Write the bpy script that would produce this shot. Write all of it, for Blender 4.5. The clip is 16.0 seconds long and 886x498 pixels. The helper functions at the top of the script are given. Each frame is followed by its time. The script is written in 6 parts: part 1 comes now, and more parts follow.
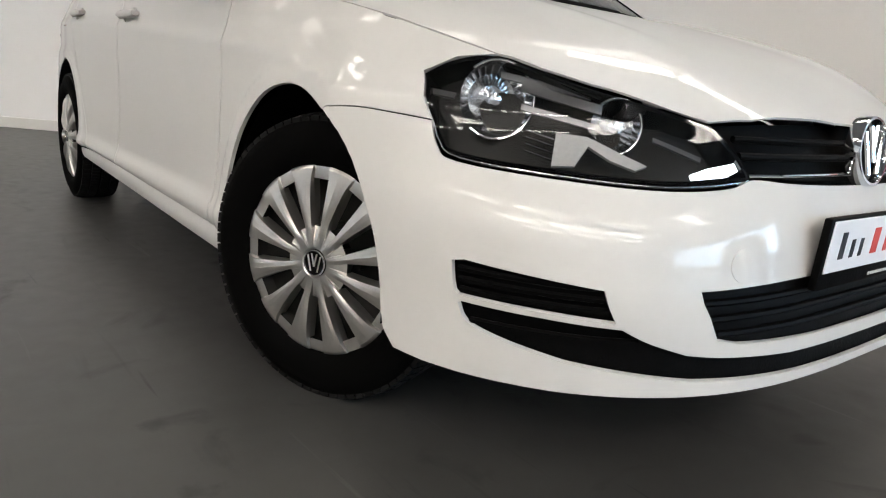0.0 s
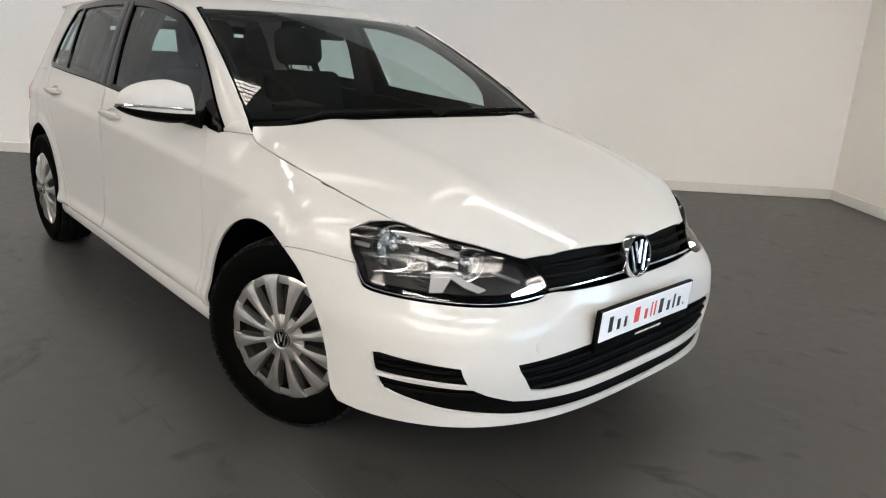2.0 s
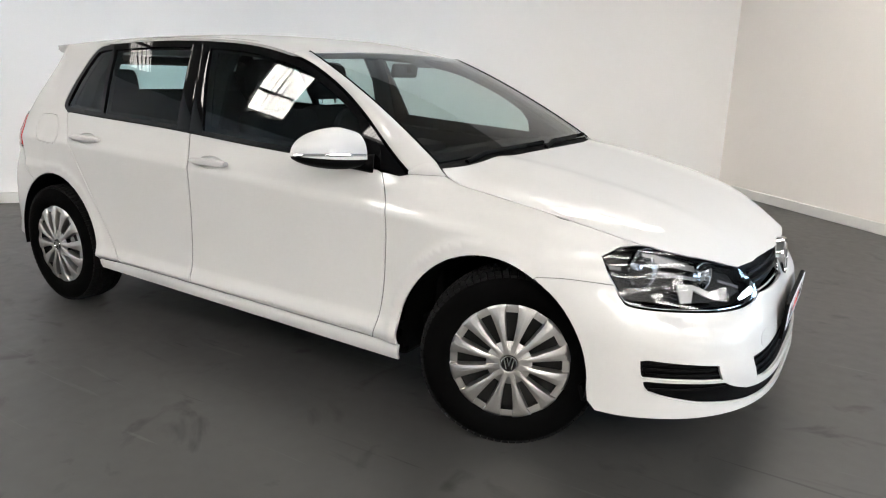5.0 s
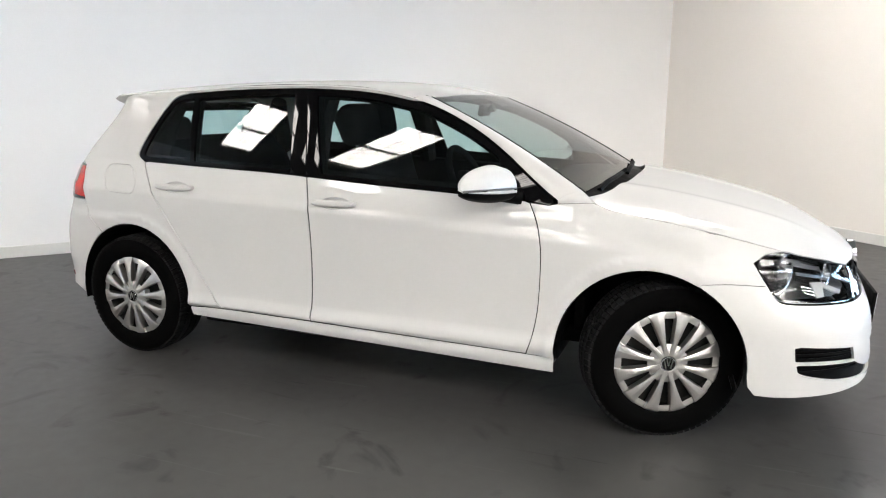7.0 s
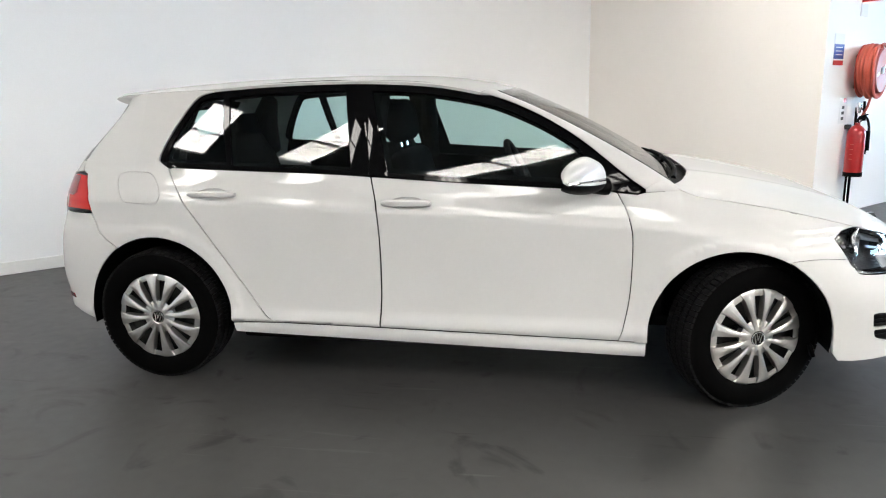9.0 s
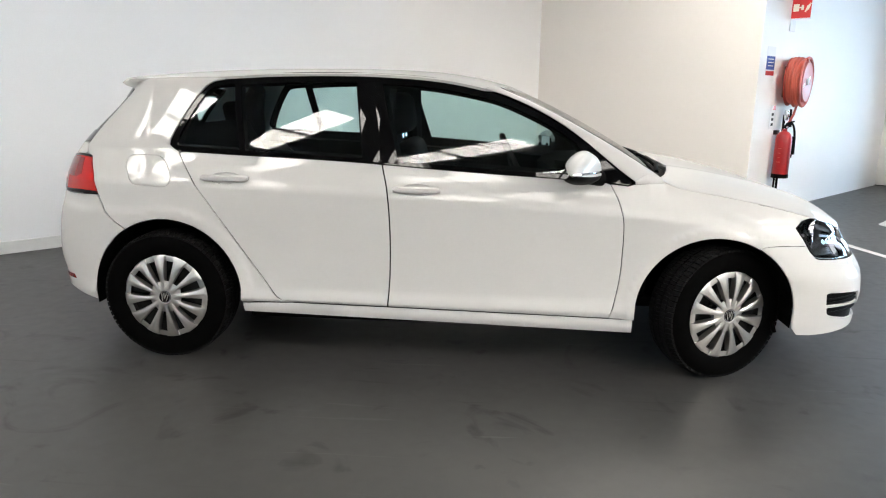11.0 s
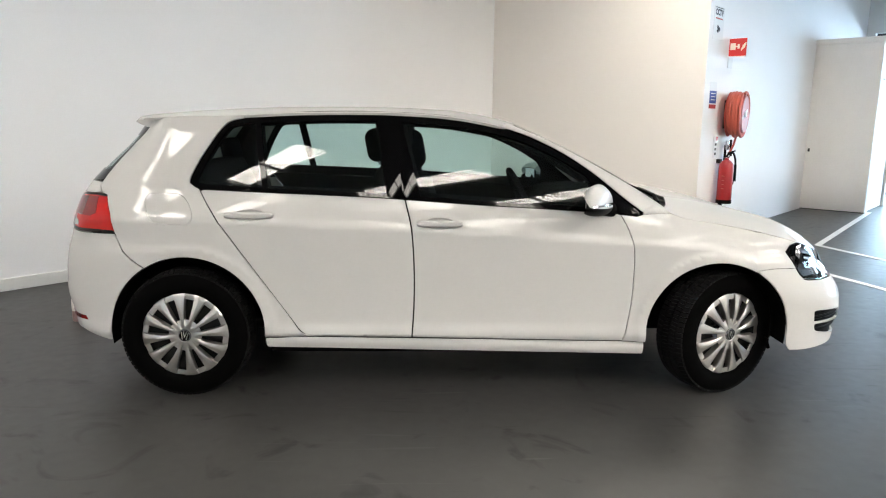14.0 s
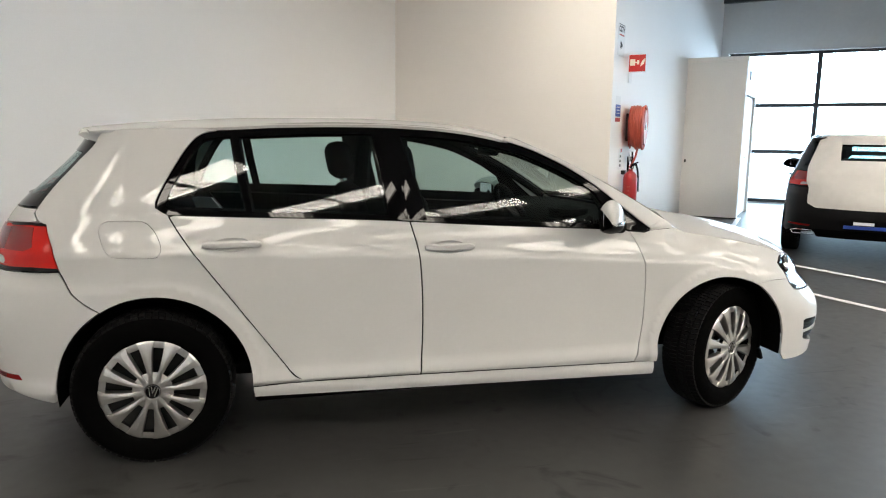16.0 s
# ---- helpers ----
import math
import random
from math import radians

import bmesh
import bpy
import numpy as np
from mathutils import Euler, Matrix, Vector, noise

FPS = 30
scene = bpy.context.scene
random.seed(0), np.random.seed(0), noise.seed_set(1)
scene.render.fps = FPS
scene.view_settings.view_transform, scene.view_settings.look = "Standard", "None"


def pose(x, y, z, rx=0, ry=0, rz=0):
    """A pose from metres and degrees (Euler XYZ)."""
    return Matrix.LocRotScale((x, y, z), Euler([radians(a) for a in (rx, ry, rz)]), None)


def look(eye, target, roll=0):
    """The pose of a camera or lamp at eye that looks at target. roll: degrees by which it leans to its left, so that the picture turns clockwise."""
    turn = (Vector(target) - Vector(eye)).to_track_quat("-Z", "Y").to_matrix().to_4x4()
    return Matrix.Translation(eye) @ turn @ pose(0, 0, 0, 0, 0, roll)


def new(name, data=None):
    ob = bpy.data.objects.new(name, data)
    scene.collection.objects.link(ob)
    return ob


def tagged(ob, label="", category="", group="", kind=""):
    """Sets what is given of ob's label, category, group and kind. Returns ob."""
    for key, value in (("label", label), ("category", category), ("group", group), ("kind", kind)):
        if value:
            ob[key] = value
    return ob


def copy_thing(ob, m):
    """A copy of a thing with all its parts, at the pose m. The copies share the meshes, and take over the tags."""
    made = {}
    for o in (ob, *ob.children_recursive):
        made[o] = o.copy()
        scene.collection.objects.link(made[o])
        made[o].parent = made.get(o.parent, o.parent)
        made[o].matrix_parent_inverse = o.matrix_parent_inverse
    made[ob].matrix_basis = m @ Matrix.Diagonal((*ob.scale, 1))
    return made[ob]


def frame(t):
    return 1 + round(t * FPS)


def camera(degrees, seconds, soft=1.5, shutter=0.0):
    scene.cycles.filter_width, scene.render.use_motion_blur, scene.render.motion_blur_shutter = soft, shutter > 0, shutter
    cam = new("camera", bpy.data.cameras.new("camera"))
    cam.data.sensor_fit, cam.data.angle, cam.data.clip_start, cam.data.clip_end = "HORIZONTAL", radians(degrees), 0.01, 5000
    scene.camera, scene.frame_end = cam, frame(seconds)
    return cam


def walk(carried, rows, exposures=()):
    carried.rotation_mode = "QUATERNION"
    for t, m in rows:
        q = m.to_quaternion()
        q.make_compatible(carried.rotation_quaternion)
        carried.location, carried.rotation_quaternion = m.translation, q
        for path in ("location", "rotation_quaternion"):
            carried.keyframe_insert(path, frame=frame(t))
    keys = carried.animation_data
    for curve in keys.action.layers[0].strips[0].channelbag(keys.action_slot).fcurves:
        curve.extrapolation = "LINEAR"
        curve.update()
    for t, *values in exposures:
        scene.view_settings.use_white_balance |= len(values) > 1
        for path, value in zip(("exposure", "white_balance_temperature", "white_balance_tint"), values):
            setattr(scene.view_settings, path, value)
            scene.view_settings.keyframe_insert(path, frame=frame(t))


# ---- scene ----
from mathutils.geometry import delaunay_2d_cdt

cam = camera(65.5, 16.0, soft=1.15)
PATH = [
    (0, (2.697, -1.52, 0.702), (1.17, -0.314, 0.243), 4.3),
    (0.5, (2.787, -1.558, 0.911), (1.297, -0.347, 0.353), 3.0),
    (1, (2.931, -1.62, 1.078), (1.44, -0.417, 0.502), 6.1),
    (1.5, (3.144, -1.735, 1.182), (1.593, -0.627, 0.577), 5.7),
    (2, (3.215, -1.878, 1.216), (1.818, -0.555, 0.669), 3.3),
    (2.5, (3.216, -2.047, 1.242), (1.812, -0.707, 0.759), 4.1),
    (3, (3.067, -2.245, 1.234), (1.798, -0.762, 0.796), 4.6),
    (3.5, (2.912, -2.422, 1.229), (1.65, -0.932, 0.796), 4.4),
    (4, (2.707, -2.615, 1.247), (1.536, -1.063, 0.78), -0.3),
    (4.2, (2.65, -2.629, 1.282), (1.477, -1.087, 0.783), 0.4),
    (6.3, (1.847, -3.321, 1.267), (1.082, -1.531, 0.811), 1.2),
    (6.5, (1.792, -3.356, 1.307), (1.001, -1.574, 0.858), 0.8),
    (7, (1.532, -3.53, 1.319), (0.803, -1.715, 0.9), -0.2),
    (7.5, (1.291, -3.648, 1.349), (0.63, -1.819, 0.885), -1.1),
    (8, (1.045, -3.695, 1.34), (0.539, -1.815, 0.88), 1.6),
    (8.5, (0.825, -3.719, 1.351), (0.333, -1.835, 0.894), -0.1),
    (9, (0.624, -3.737, 1.327), (0.265, -1.819, 0.89), -1.3),
    (9.5, (0.432, -3.75, 1.322), (0.173, -1.815, 0.886), -1.8),
    (9.7, (0.393, -3.753, 1.321), (0.18, -1.816, 0.871), -0.6),
    (11.8, (0.201, -4.22, 1.335), (0.116, -2.27, 0.895), 0.2),
    (12, (0.167, -4.258, 1.347), (0.119, -2.304, 0.921), -0.3),
    (12.5, (0.113, -4.331, 1.347), (0.096, -2.375, 0.932), -0.3),
    (13, (0.058, -4.342, 1.342), (0.065, -2.379, 0.958), 1.3),
    (13.5, (-0.024, -4.258, 1.329), (-0.002, -2.293, 0.956), 2.3),
    (14, (-0.171, -4.142, 1.363), (-0.103, -2.178, 0.995), 0.6),
    (14.5, (-0.332, -4.034, 1.335), (-0.07, -2.082, 0.987), -1.4),
    (15, (-0.533, -3.921, 1.361), (-0.203, -1.978, 1.019), -0.2),
    (15.5, (-0.698, -3.804, 1.342), (-0.359, -1.861, 1.013), -1.2),
    (16, (-0.822, -3.738, 1.358), (-0.346, -1.824, 1.029), 0.6),
]
walk(cam, [(t, look(eye, target, roll)) for t, eye, target, roll in PATH],
     exposures=[(0.0, -0.35, 6750, 11), (1.5, -0.34, 6770, 11), (3.0, -0.14, 6770, 11), (4.2, -0.01, 6550, 11), (6.4, 0.03, 6470, 11), (7.0, 0.18, 6450, 11), (8.0, 0.21, 6400, 10), (9.0, 0.11, 6400, 10), (9.5, 0.17, 6400, 10), (12.0, 0.0, 6610, 10), (12.5, 0.13, 6660, 10), (14.0, -0.03, 6700, 10), (15.5, -0.27, 6950, 10), (16.0, -0.30, 6950, 10)])

# ---- world and light ----
world = bpy.data.worlds.new("world")
scene.world = world
world.use_nodes = True
wn = world.node_tree
sky = wn.nodes.new("ShaderNodeTexSky")
sky.sky_type, sky.sun_disc = "NISHITA", False
sky.sun_elevation, sky.sun_rotation = radians(42), radians(120)
wn.links.new(sky.outputs[0], wn.nodes["Background"].inputs[0])
wn.nodes["Background"].inputs[1].default_value = 0.12
scene.view_settings.exposure = 0.0

# room axes: U runs along the long walls, V across; the inner corner of the two plain walls
CORNER = Vector((0.849, 5.769, 0))
U, V = Vector((0.688, 0.725, 0)).normalized(), Vector((0.725, -0.688, 0)).normalized()
CEIL = 4.4


def room(u, v, z=0.0):
    """A place in the room: metres along U and V from the inner corner."""
    return CORNER + U * u + V * v + Vector((0, 0, z))


# V lies to the right of U, so the frame is left-handed; things are turned by this angle instead
ANGLE = math.degrees(math.atan2(U.y, U.x))


# ---- materials ----
def material(name, color, rough=0.5, metal=0.0, coat=0.0, grain=0.0, scale=20.0, bump=0.0, spec=0.5, emit=0.0, coarse=None):
    """Principled paint with two scales of variation in colour and roughness, and a fine relief."""
    m = bpy.data.materials.new(name)
    m.use_nodes = True
    n, l = m.node_tree.nodes, m.node_tree.links
    b = n["Principled BSDF"]
    b.inputs["Base Color"].default_value = (*color, 1)
    b.inputs["Roughness"].default_value, b.inputs["Metallic"].default_value = rough, metal
    b.inputs["Coat Weight"].default_value, b.inputs["Coat Roughness"].default_value = coat, 0.02
    b.inputs["Specular IOR Level"].default_value = spec
    if emit:
        b.inputs["Emission Color"].default_value, b.inputs["Emission Strength"].default_value = (*color, 1), emit
    if grain or bump:
        co = n.new("ShaderNodeTexCoord")
        a, c = n.new("ShaderNodeTexNoise"), n.new("ShaderNodeTexNoise")
        a.inputs["Scale"].default_value, a.inputs["Detail"].default_value = scale, 4
        c.inputs["Scale"].default_value, c.inputs["Detail"].default_value = coarse or scale * 0.08, 3
        for t in (a, c):
            l.new(co.outputs["Object"], t.inputs["Vector"])
        add = n.new("ShaderNodeMath")
        add.operation = "ADD"
        l.new(a.outputs["Fac"], add.inputs[0]), l.new(c.outputs["Fac"], add.inputs[1])
        ramp = n.new("ShaderNodeMapRange")
        ramp.inputs[1].default_value, ramp.inputs[2].default_value = 0.6, 1.4
        ramp.inputs[3].default_value, ramp.inputs[4].default_value = 1 - grain, 1 + grain
        l.new(add.outputs[0], ramp.inputs[0])
        mul = n.new("ShaderNodeVectorMath")
        mul.operation = "SCALE"
        mul.inputs[0].default_value = color
        l.new(ramp.outputs[0], mul.inputs["Scale"]), l.new(mul.outputs[0], b.inputs["Base Color"])
        rr = n.new("ShaderNodeMath")
        rr.operation, rr.inputs[1].default_value = "MULTIPLY", rough
        l.new(ramp.outputs[0], rr.inputs[0]), l.new(rr.outputs[0], b.inputs["Roughness"])
        if bump:
            bp = n.new("ShaderNodeBump")
            bp.inputs["Strength"].default_value, bp.inputs["Distance"].default_value = bump, 0.002
            l.new(a.outputs["Fac"], bp.inputs["Height"]), l.new(bp.outputs[0], b.inputs["Normal"])
    return m


def glass(name, tint, gloss_rough=0.0, f0=0.04, rise=5.0):
    """A pane: tinted clear, with a reflection that grows towards grazing."""
    m = bpy.data.materials.new(name)
    m.use_nodes = True
    n, l = m.node_tree.nodes, m.node_tree.links
    n.remove(n["Principled BSDF"])
    clear, shine, mix, lw, power, mad = (n.new("ShaderNode" + k) for k in ("BsdfTransparent", "BsdfGlossy", "MixShader", "LayerWeight", "Math", "Math"))
    clear.inputs[0].default_value = (*tint, 1)
    shine.inputs["Roughness"].default_value = gloss_rough
    lw.inputs["Blend"].default_value = 0.5
    power.operation, power.inputs[1].default_value = "POWER", rise
    mad.operation, mad.inputs[1].default_value, mad.inputs[2].default_value = "MULTIPLY_ADD", 1 - f0, f0
    l.new(lw.outputs["Facing"], power.inputs[0]), l.new(power.outputs[0], mad.inputs[0]), l.new(mad.outputs[0], mix.inputs[0])
    l.new(clear.outputs[0], mix.inputs[1]), l.new(shine.outputs[0], mix.inputs[2])
    l.new(mix.outputs[0], n["Material Output"].inputs[0])
    return m


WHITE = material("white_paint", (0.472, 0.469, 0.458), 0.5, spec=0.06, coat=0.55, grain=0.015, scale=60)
BLACKPAINT = material("black_paint", (0.003, 0.003, 0.0035), 0.5, spec=0.1, coat=0.25)
TRIM = material("gloss_black_trim", (0.0015, 0.0015, 0.0017), 0.03, spec=0.2)
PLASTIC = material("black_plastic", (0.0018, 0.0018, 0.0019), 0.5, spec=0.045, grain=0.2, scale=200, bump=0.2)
CABIN = material("dark_cabin_plastic", (0.0028, 0.0029, 0.003), 0.85, spec=0.03, grain=0.15, scale=150, bump=0.2)
FABRIC = material("dark_seat_fabric", (0.003, 0.003, 0.0033), 0.95, spec=0.03, grain=0.3, scale=300, bump=0.4)
HEADLINER = material("grey_headliner", (0.20, 0.196, 0.188), 0.95, grain=0.05, scale=200)
RUBBER = material("tyre_rubber", (0.0018, 0.0018, 0.0018), 0.8, spec=0.015, grain=0.25, scale=90, bump=0.3)
TREAD = material("tread_rubber", (0.0045, 0.0045, 0.0047), 0.75, spec=0.1, grain=0.3, scale=120, bump=0.4)
SILVER = material("silver_hubcap", (0.50, 0.488, 0.468), 0.30, metal=0.95, coat=0.15, grain=0.05, scale=80)
CHROME = material("chrome", (0.75, 0.76, 0.78), 0.06, metal=1.0)
STEEL = material("dark_steel", (0.022, 0.022, 0.021), 0.55, metal=0.6, grain=0.3, scale=60)
REDLENS = material("red_lens", (0.46, 0.008, 0.005), 0.12, spec=0.3)
DARKRED = material("dark_red_lens", (0.17, 0.005, 0.005), 0.1)
CLEARLENS = material("milky_lens", (0.7, 0.68, 0.66), 0.2, coat=0.6)
INDICATOR = material("grey_milky_lens", (0.34, 0.335, 0.33), 0.25, coat=0.5, grain=0.1, scale=120)
LAMPINNER = material("lamp_inner_black", (0.012, 0.0115, 0.011), 0.4, spec=0.2)
GLINTSTRIP = material("lamp_bezel_grey", (0.15, 0.15, 0.155), 0.3, metal=0.85)
REFLECTOR = material("lamp_reflector", (0.70, 0.71, 0.73), 0.14, metal=1.0)
PLATEWHITE = material("plate_white", (0.72, 0.74, 0.78), 0.35, coat=0.5)
INK = material("dark_ink", (0.02, 0.022, 0.028), 0.4)
REDINK = material("red_ink", (0.62, 0.07, 0.06), 0.4)
GLASS = glass("side_glass", (0.68, 0.83, 0.825), f0=0.045)
WINDSCREEN = glass("windscreen_glass", (0.87, 0.93, 0.905), f0=0.04, rise=3.5)
LENS = glass("lamp_lens", (0.93, 0.94, 0.95))
# return wall: the warm light on white paint is put into its colour
WARMWALL = material("cream_wall_paint", (0.91, 0.868, 0.82), 0.75, grain=0.03, scale=120, bump=0.12, coarse=0.7)
WALLPAINT = material("white_wall_paint", (0.905, 0.90, 0.895), 0.75, grain=0.03, scale=120, bump=0.12, coarse=0.7)
# opposite wall: unseen, greyed to lower the bounce on the car's nose
DIMWALL = material("grey_wall_paint", (0.56, 0.56, 0.56), 0.75, grain=0.03, scale=120, bump=0.12, coarse=0.7)
SKIRT = material("white_skirting", (0.74, 0.73, 0.70), 0.45, grain=0.03, scale=30)
CEILPAINT = material("grey_ceiling_sheet", (0.29, 0.288, 0.283), 0.8, grain=0.08, scale=10)


# ---- small mesh kit ----
def part(name, bm, mat, parent=None, label="", smooth=False):
    """One mesh object from a bmesh, under a thing or a part."""
    me = bpy.data.meshes.new(name)
    bmesh.ops.recalc_face_normals(bm, faces=bm.faces)
    bm.to_mesh(me)
    bm.free()
    return fit_part(name, me, mat, parent, label, smooth)


def fit_part(name, me, mat, parent=None, label="", smooth=False):
    me.materials.append(mat)
    if smooth:
        me.polygons.foreach_set("use_smooth", [True] * len(me.polygons))
        if smooth != "all":
            me.set_sharp_from_angle(angle=radians(35))
    ob = new(name, me)
    ob.parent = parent
    return tagged(ob, label) if label else ob


def empty(name, at=(0, 0, 0), rz=0.0):
    ob = new(name)
    ob.matrix_basis = pose(*at, 0, 0, rz)
    return ob


def box(size, at=(0, 0, 0), bevel=0.0, segs=2, rot=(0, 0, 0), bm=None):
    """A bevelled block, size along x, y, z, with its middle at the place given."""
    bm = bm or bmesh.new()
    made = bmesh.ops.create_cube(bm, size=1, matrix=pose(*at, *rot) @ Matrix.Diagonal((*size, 1)))
    if bevel:
        edges = list({e for v in made["verts"] for e in v.link_edges})
        bmesh.ops.bevel(bm, geom=edges, offset=bevel, segments=segs, affect="EDGES", profile=0.5)
    return bm


def lathe(profile, n=48, axis="y", bm=None, m=Matrix()):
    """A turned body: profile of (radius, along), about an axis."""
    bm = bm or bmesh.new()
    rings = []
    for r, a in profile:
        ring = []
        for k in range(n):
            c, s = math.cos(2 * math.pi * k / n), math.sin(2 * math.pi * k / n)
            p = {"y": (r * c, a, r * s), "z": (r * c, r * s, a), "x": (a, r * c, r * s)}[axis]
            ring.append(bm.verts.new(m @ Vector(p)))
        rings.append(ring)
    for p, q in zip(rings, rings[1:]):
        for k in range(n):
            bm.faces.new((p[k], p[(k + 1) % n], q[(k + 1) % n], q[k]))
    return bm


def tube(points, r, n=8, bm=None, closed=False):
    """A round bar along a line of points."""
    bm = bm or bmesh.new()
    pts = [Vector(p) for p in points]
    rings = []
    for i, p in enumerate(pts):
        a, b = pts[i - 1] if i or closed else p, pts[(i + 1) % len(pts)] if i < len(pts) - 1 or closed else p
        d = (b - a).normalized()
        side = d.orthogonal().normalized() if not rings else (rings[-1][1] - d * rings[-1][1].dot(d)).normalized()
        up = d.cross(side)
        rr = r[i] if isinstance(r, (list, tuple)) else r
        rings.append(([bm.verts.new(p + (side * math.cos(2 * math.pi * k / n) + up * math.sin(2 * math.pi * k / n)) * rr) for k in range(n)], side))
    rings = [q[0] for q in rings]
    for p, q in zip(rings, rings[1:] + rings[:1] if closed else rings[1:]):
        for k in range(n):
            bm.faces.new((p[k], p[(k + 1) % n], q[(k + 1) % n], q[k]))
    if not closed:
        bm.faces.new(rings[0][::-1]), bm.faces.new(rings[-1])
    return bm


def pchip(xs, ys):
    """A smooth curve through knots that never overshoots them."""
    xs, ys = np.array(xs, float), np.array(ys, float)
    h, d = np.diff(xs), np.diff(ys) / np.diff(xs)
    m = np.r_[d[0], np.where(d[:-1] * d[1:] > 0, 2 * d[:-1] * d[1:] / (d[:-1] + d[1:] + 1e-12), 0), d[-1]]

    def f(x):
        x = np.clip(np.asarray(x, float), xs[0], xs[-1])
        i = np.clip(np.searchsorted(xs, x) - 1, 0, len(h) - 1)
        t = (x - xs[i]) / h[i]
        return (1 + 2 * t) * (1 - t) ** 2 * ys[i] + t * (1 - t) ** 2 * h[i] * m[i] + t * t * (3 - 2 * t) * ys[i + 1] + t * t * (t - 1) * h[i] * m[i + 1]

    return f


def bend(pts, n=6, closed=False):
    """A rounded line through a few points (Catmull-Rom)."""
    p = np.array(pts, float)
    out = []
    for i in range(len(p) if closed else len(p) - 1):
        if closed:
            a, b, c, d = (p[(i + k) % len(p)] for k in (-1, 0, 1, 2))
        else:
            b, c = p[i], p[i + 1]
            a, d = p[i - 1] if i else 2 * b - c, p[i + 2] if i + 2 < len(p) else 2 * c - b
        for k in range(n):
            t = k / n
            out.append(0.5 * (2 * b + (c - a) * t + (2 * a - 5 * b + 4 * c - d) * t * t + (3 * b - a - 3 * c + d) * t ** 3))
    if not closed:
        out.append(p[-1])
    return [tuple(q) for q in out]


def arc(cx, cz, r, a0, a1, n=28):
    return [(cx + r * math.cos(radians(a0 + (a1 - a0) * k / n)), cz + r * math.sin(radians(a0 + (a1 - a0) * k / n))) for k in range(n + 1)]


def inset(poly, d):
    """A closed outline drawn in by d (out, where d is negative)."""
    p = np.array(poly, float)
    p = p[np.linalg.norm(p - np.roll(p, 1, 0), axis=1) > 1e-5]
    area = 0.5 * np.sum(p[:, 0] * np.roll(p[:, 1], -1) - p[:, 1] * np.roll(p[:, 0], -1))
    e = np.roll(p, -1, 0) - p
    n = np.stack([-e[:, 1], e[:, 0]], 1) / np.linalg.norm(e, axis=1)[:, None] * np.sign(area)
    m = n + np.roll(n, 1, 0)
    m /= np.maximum((m * m).sum(1), 0.6)[:, None] / 2
    return [tuple(q) for q in p + m * d]


def inside(pts, poly):
    x, y = pts[:, 0], pts[:, 1]
    p = np.array(poly)
    c = np.zeros(len(pts), bool)
    for (xa, ya), (xb, yb) in zip(p, np.roll(p, -1, 0)):
        hit = ((ya > y) != (yb > y)) & (x < (xb - xa) * (y - ya) / (yb - ya + 1e-15) + xa)
        c ^= hit
    return c


def dense(poly, step):
    out = []
    for a, b in zip(np.array(poly), np.roll(np.array(poly), -1, 0)):
        k = max(1, int(np.ceil(np.linalg.norm(b - a) / step)))
        out += [tuple(a + (b - a) * i / k) for i in range(k)]
    return out


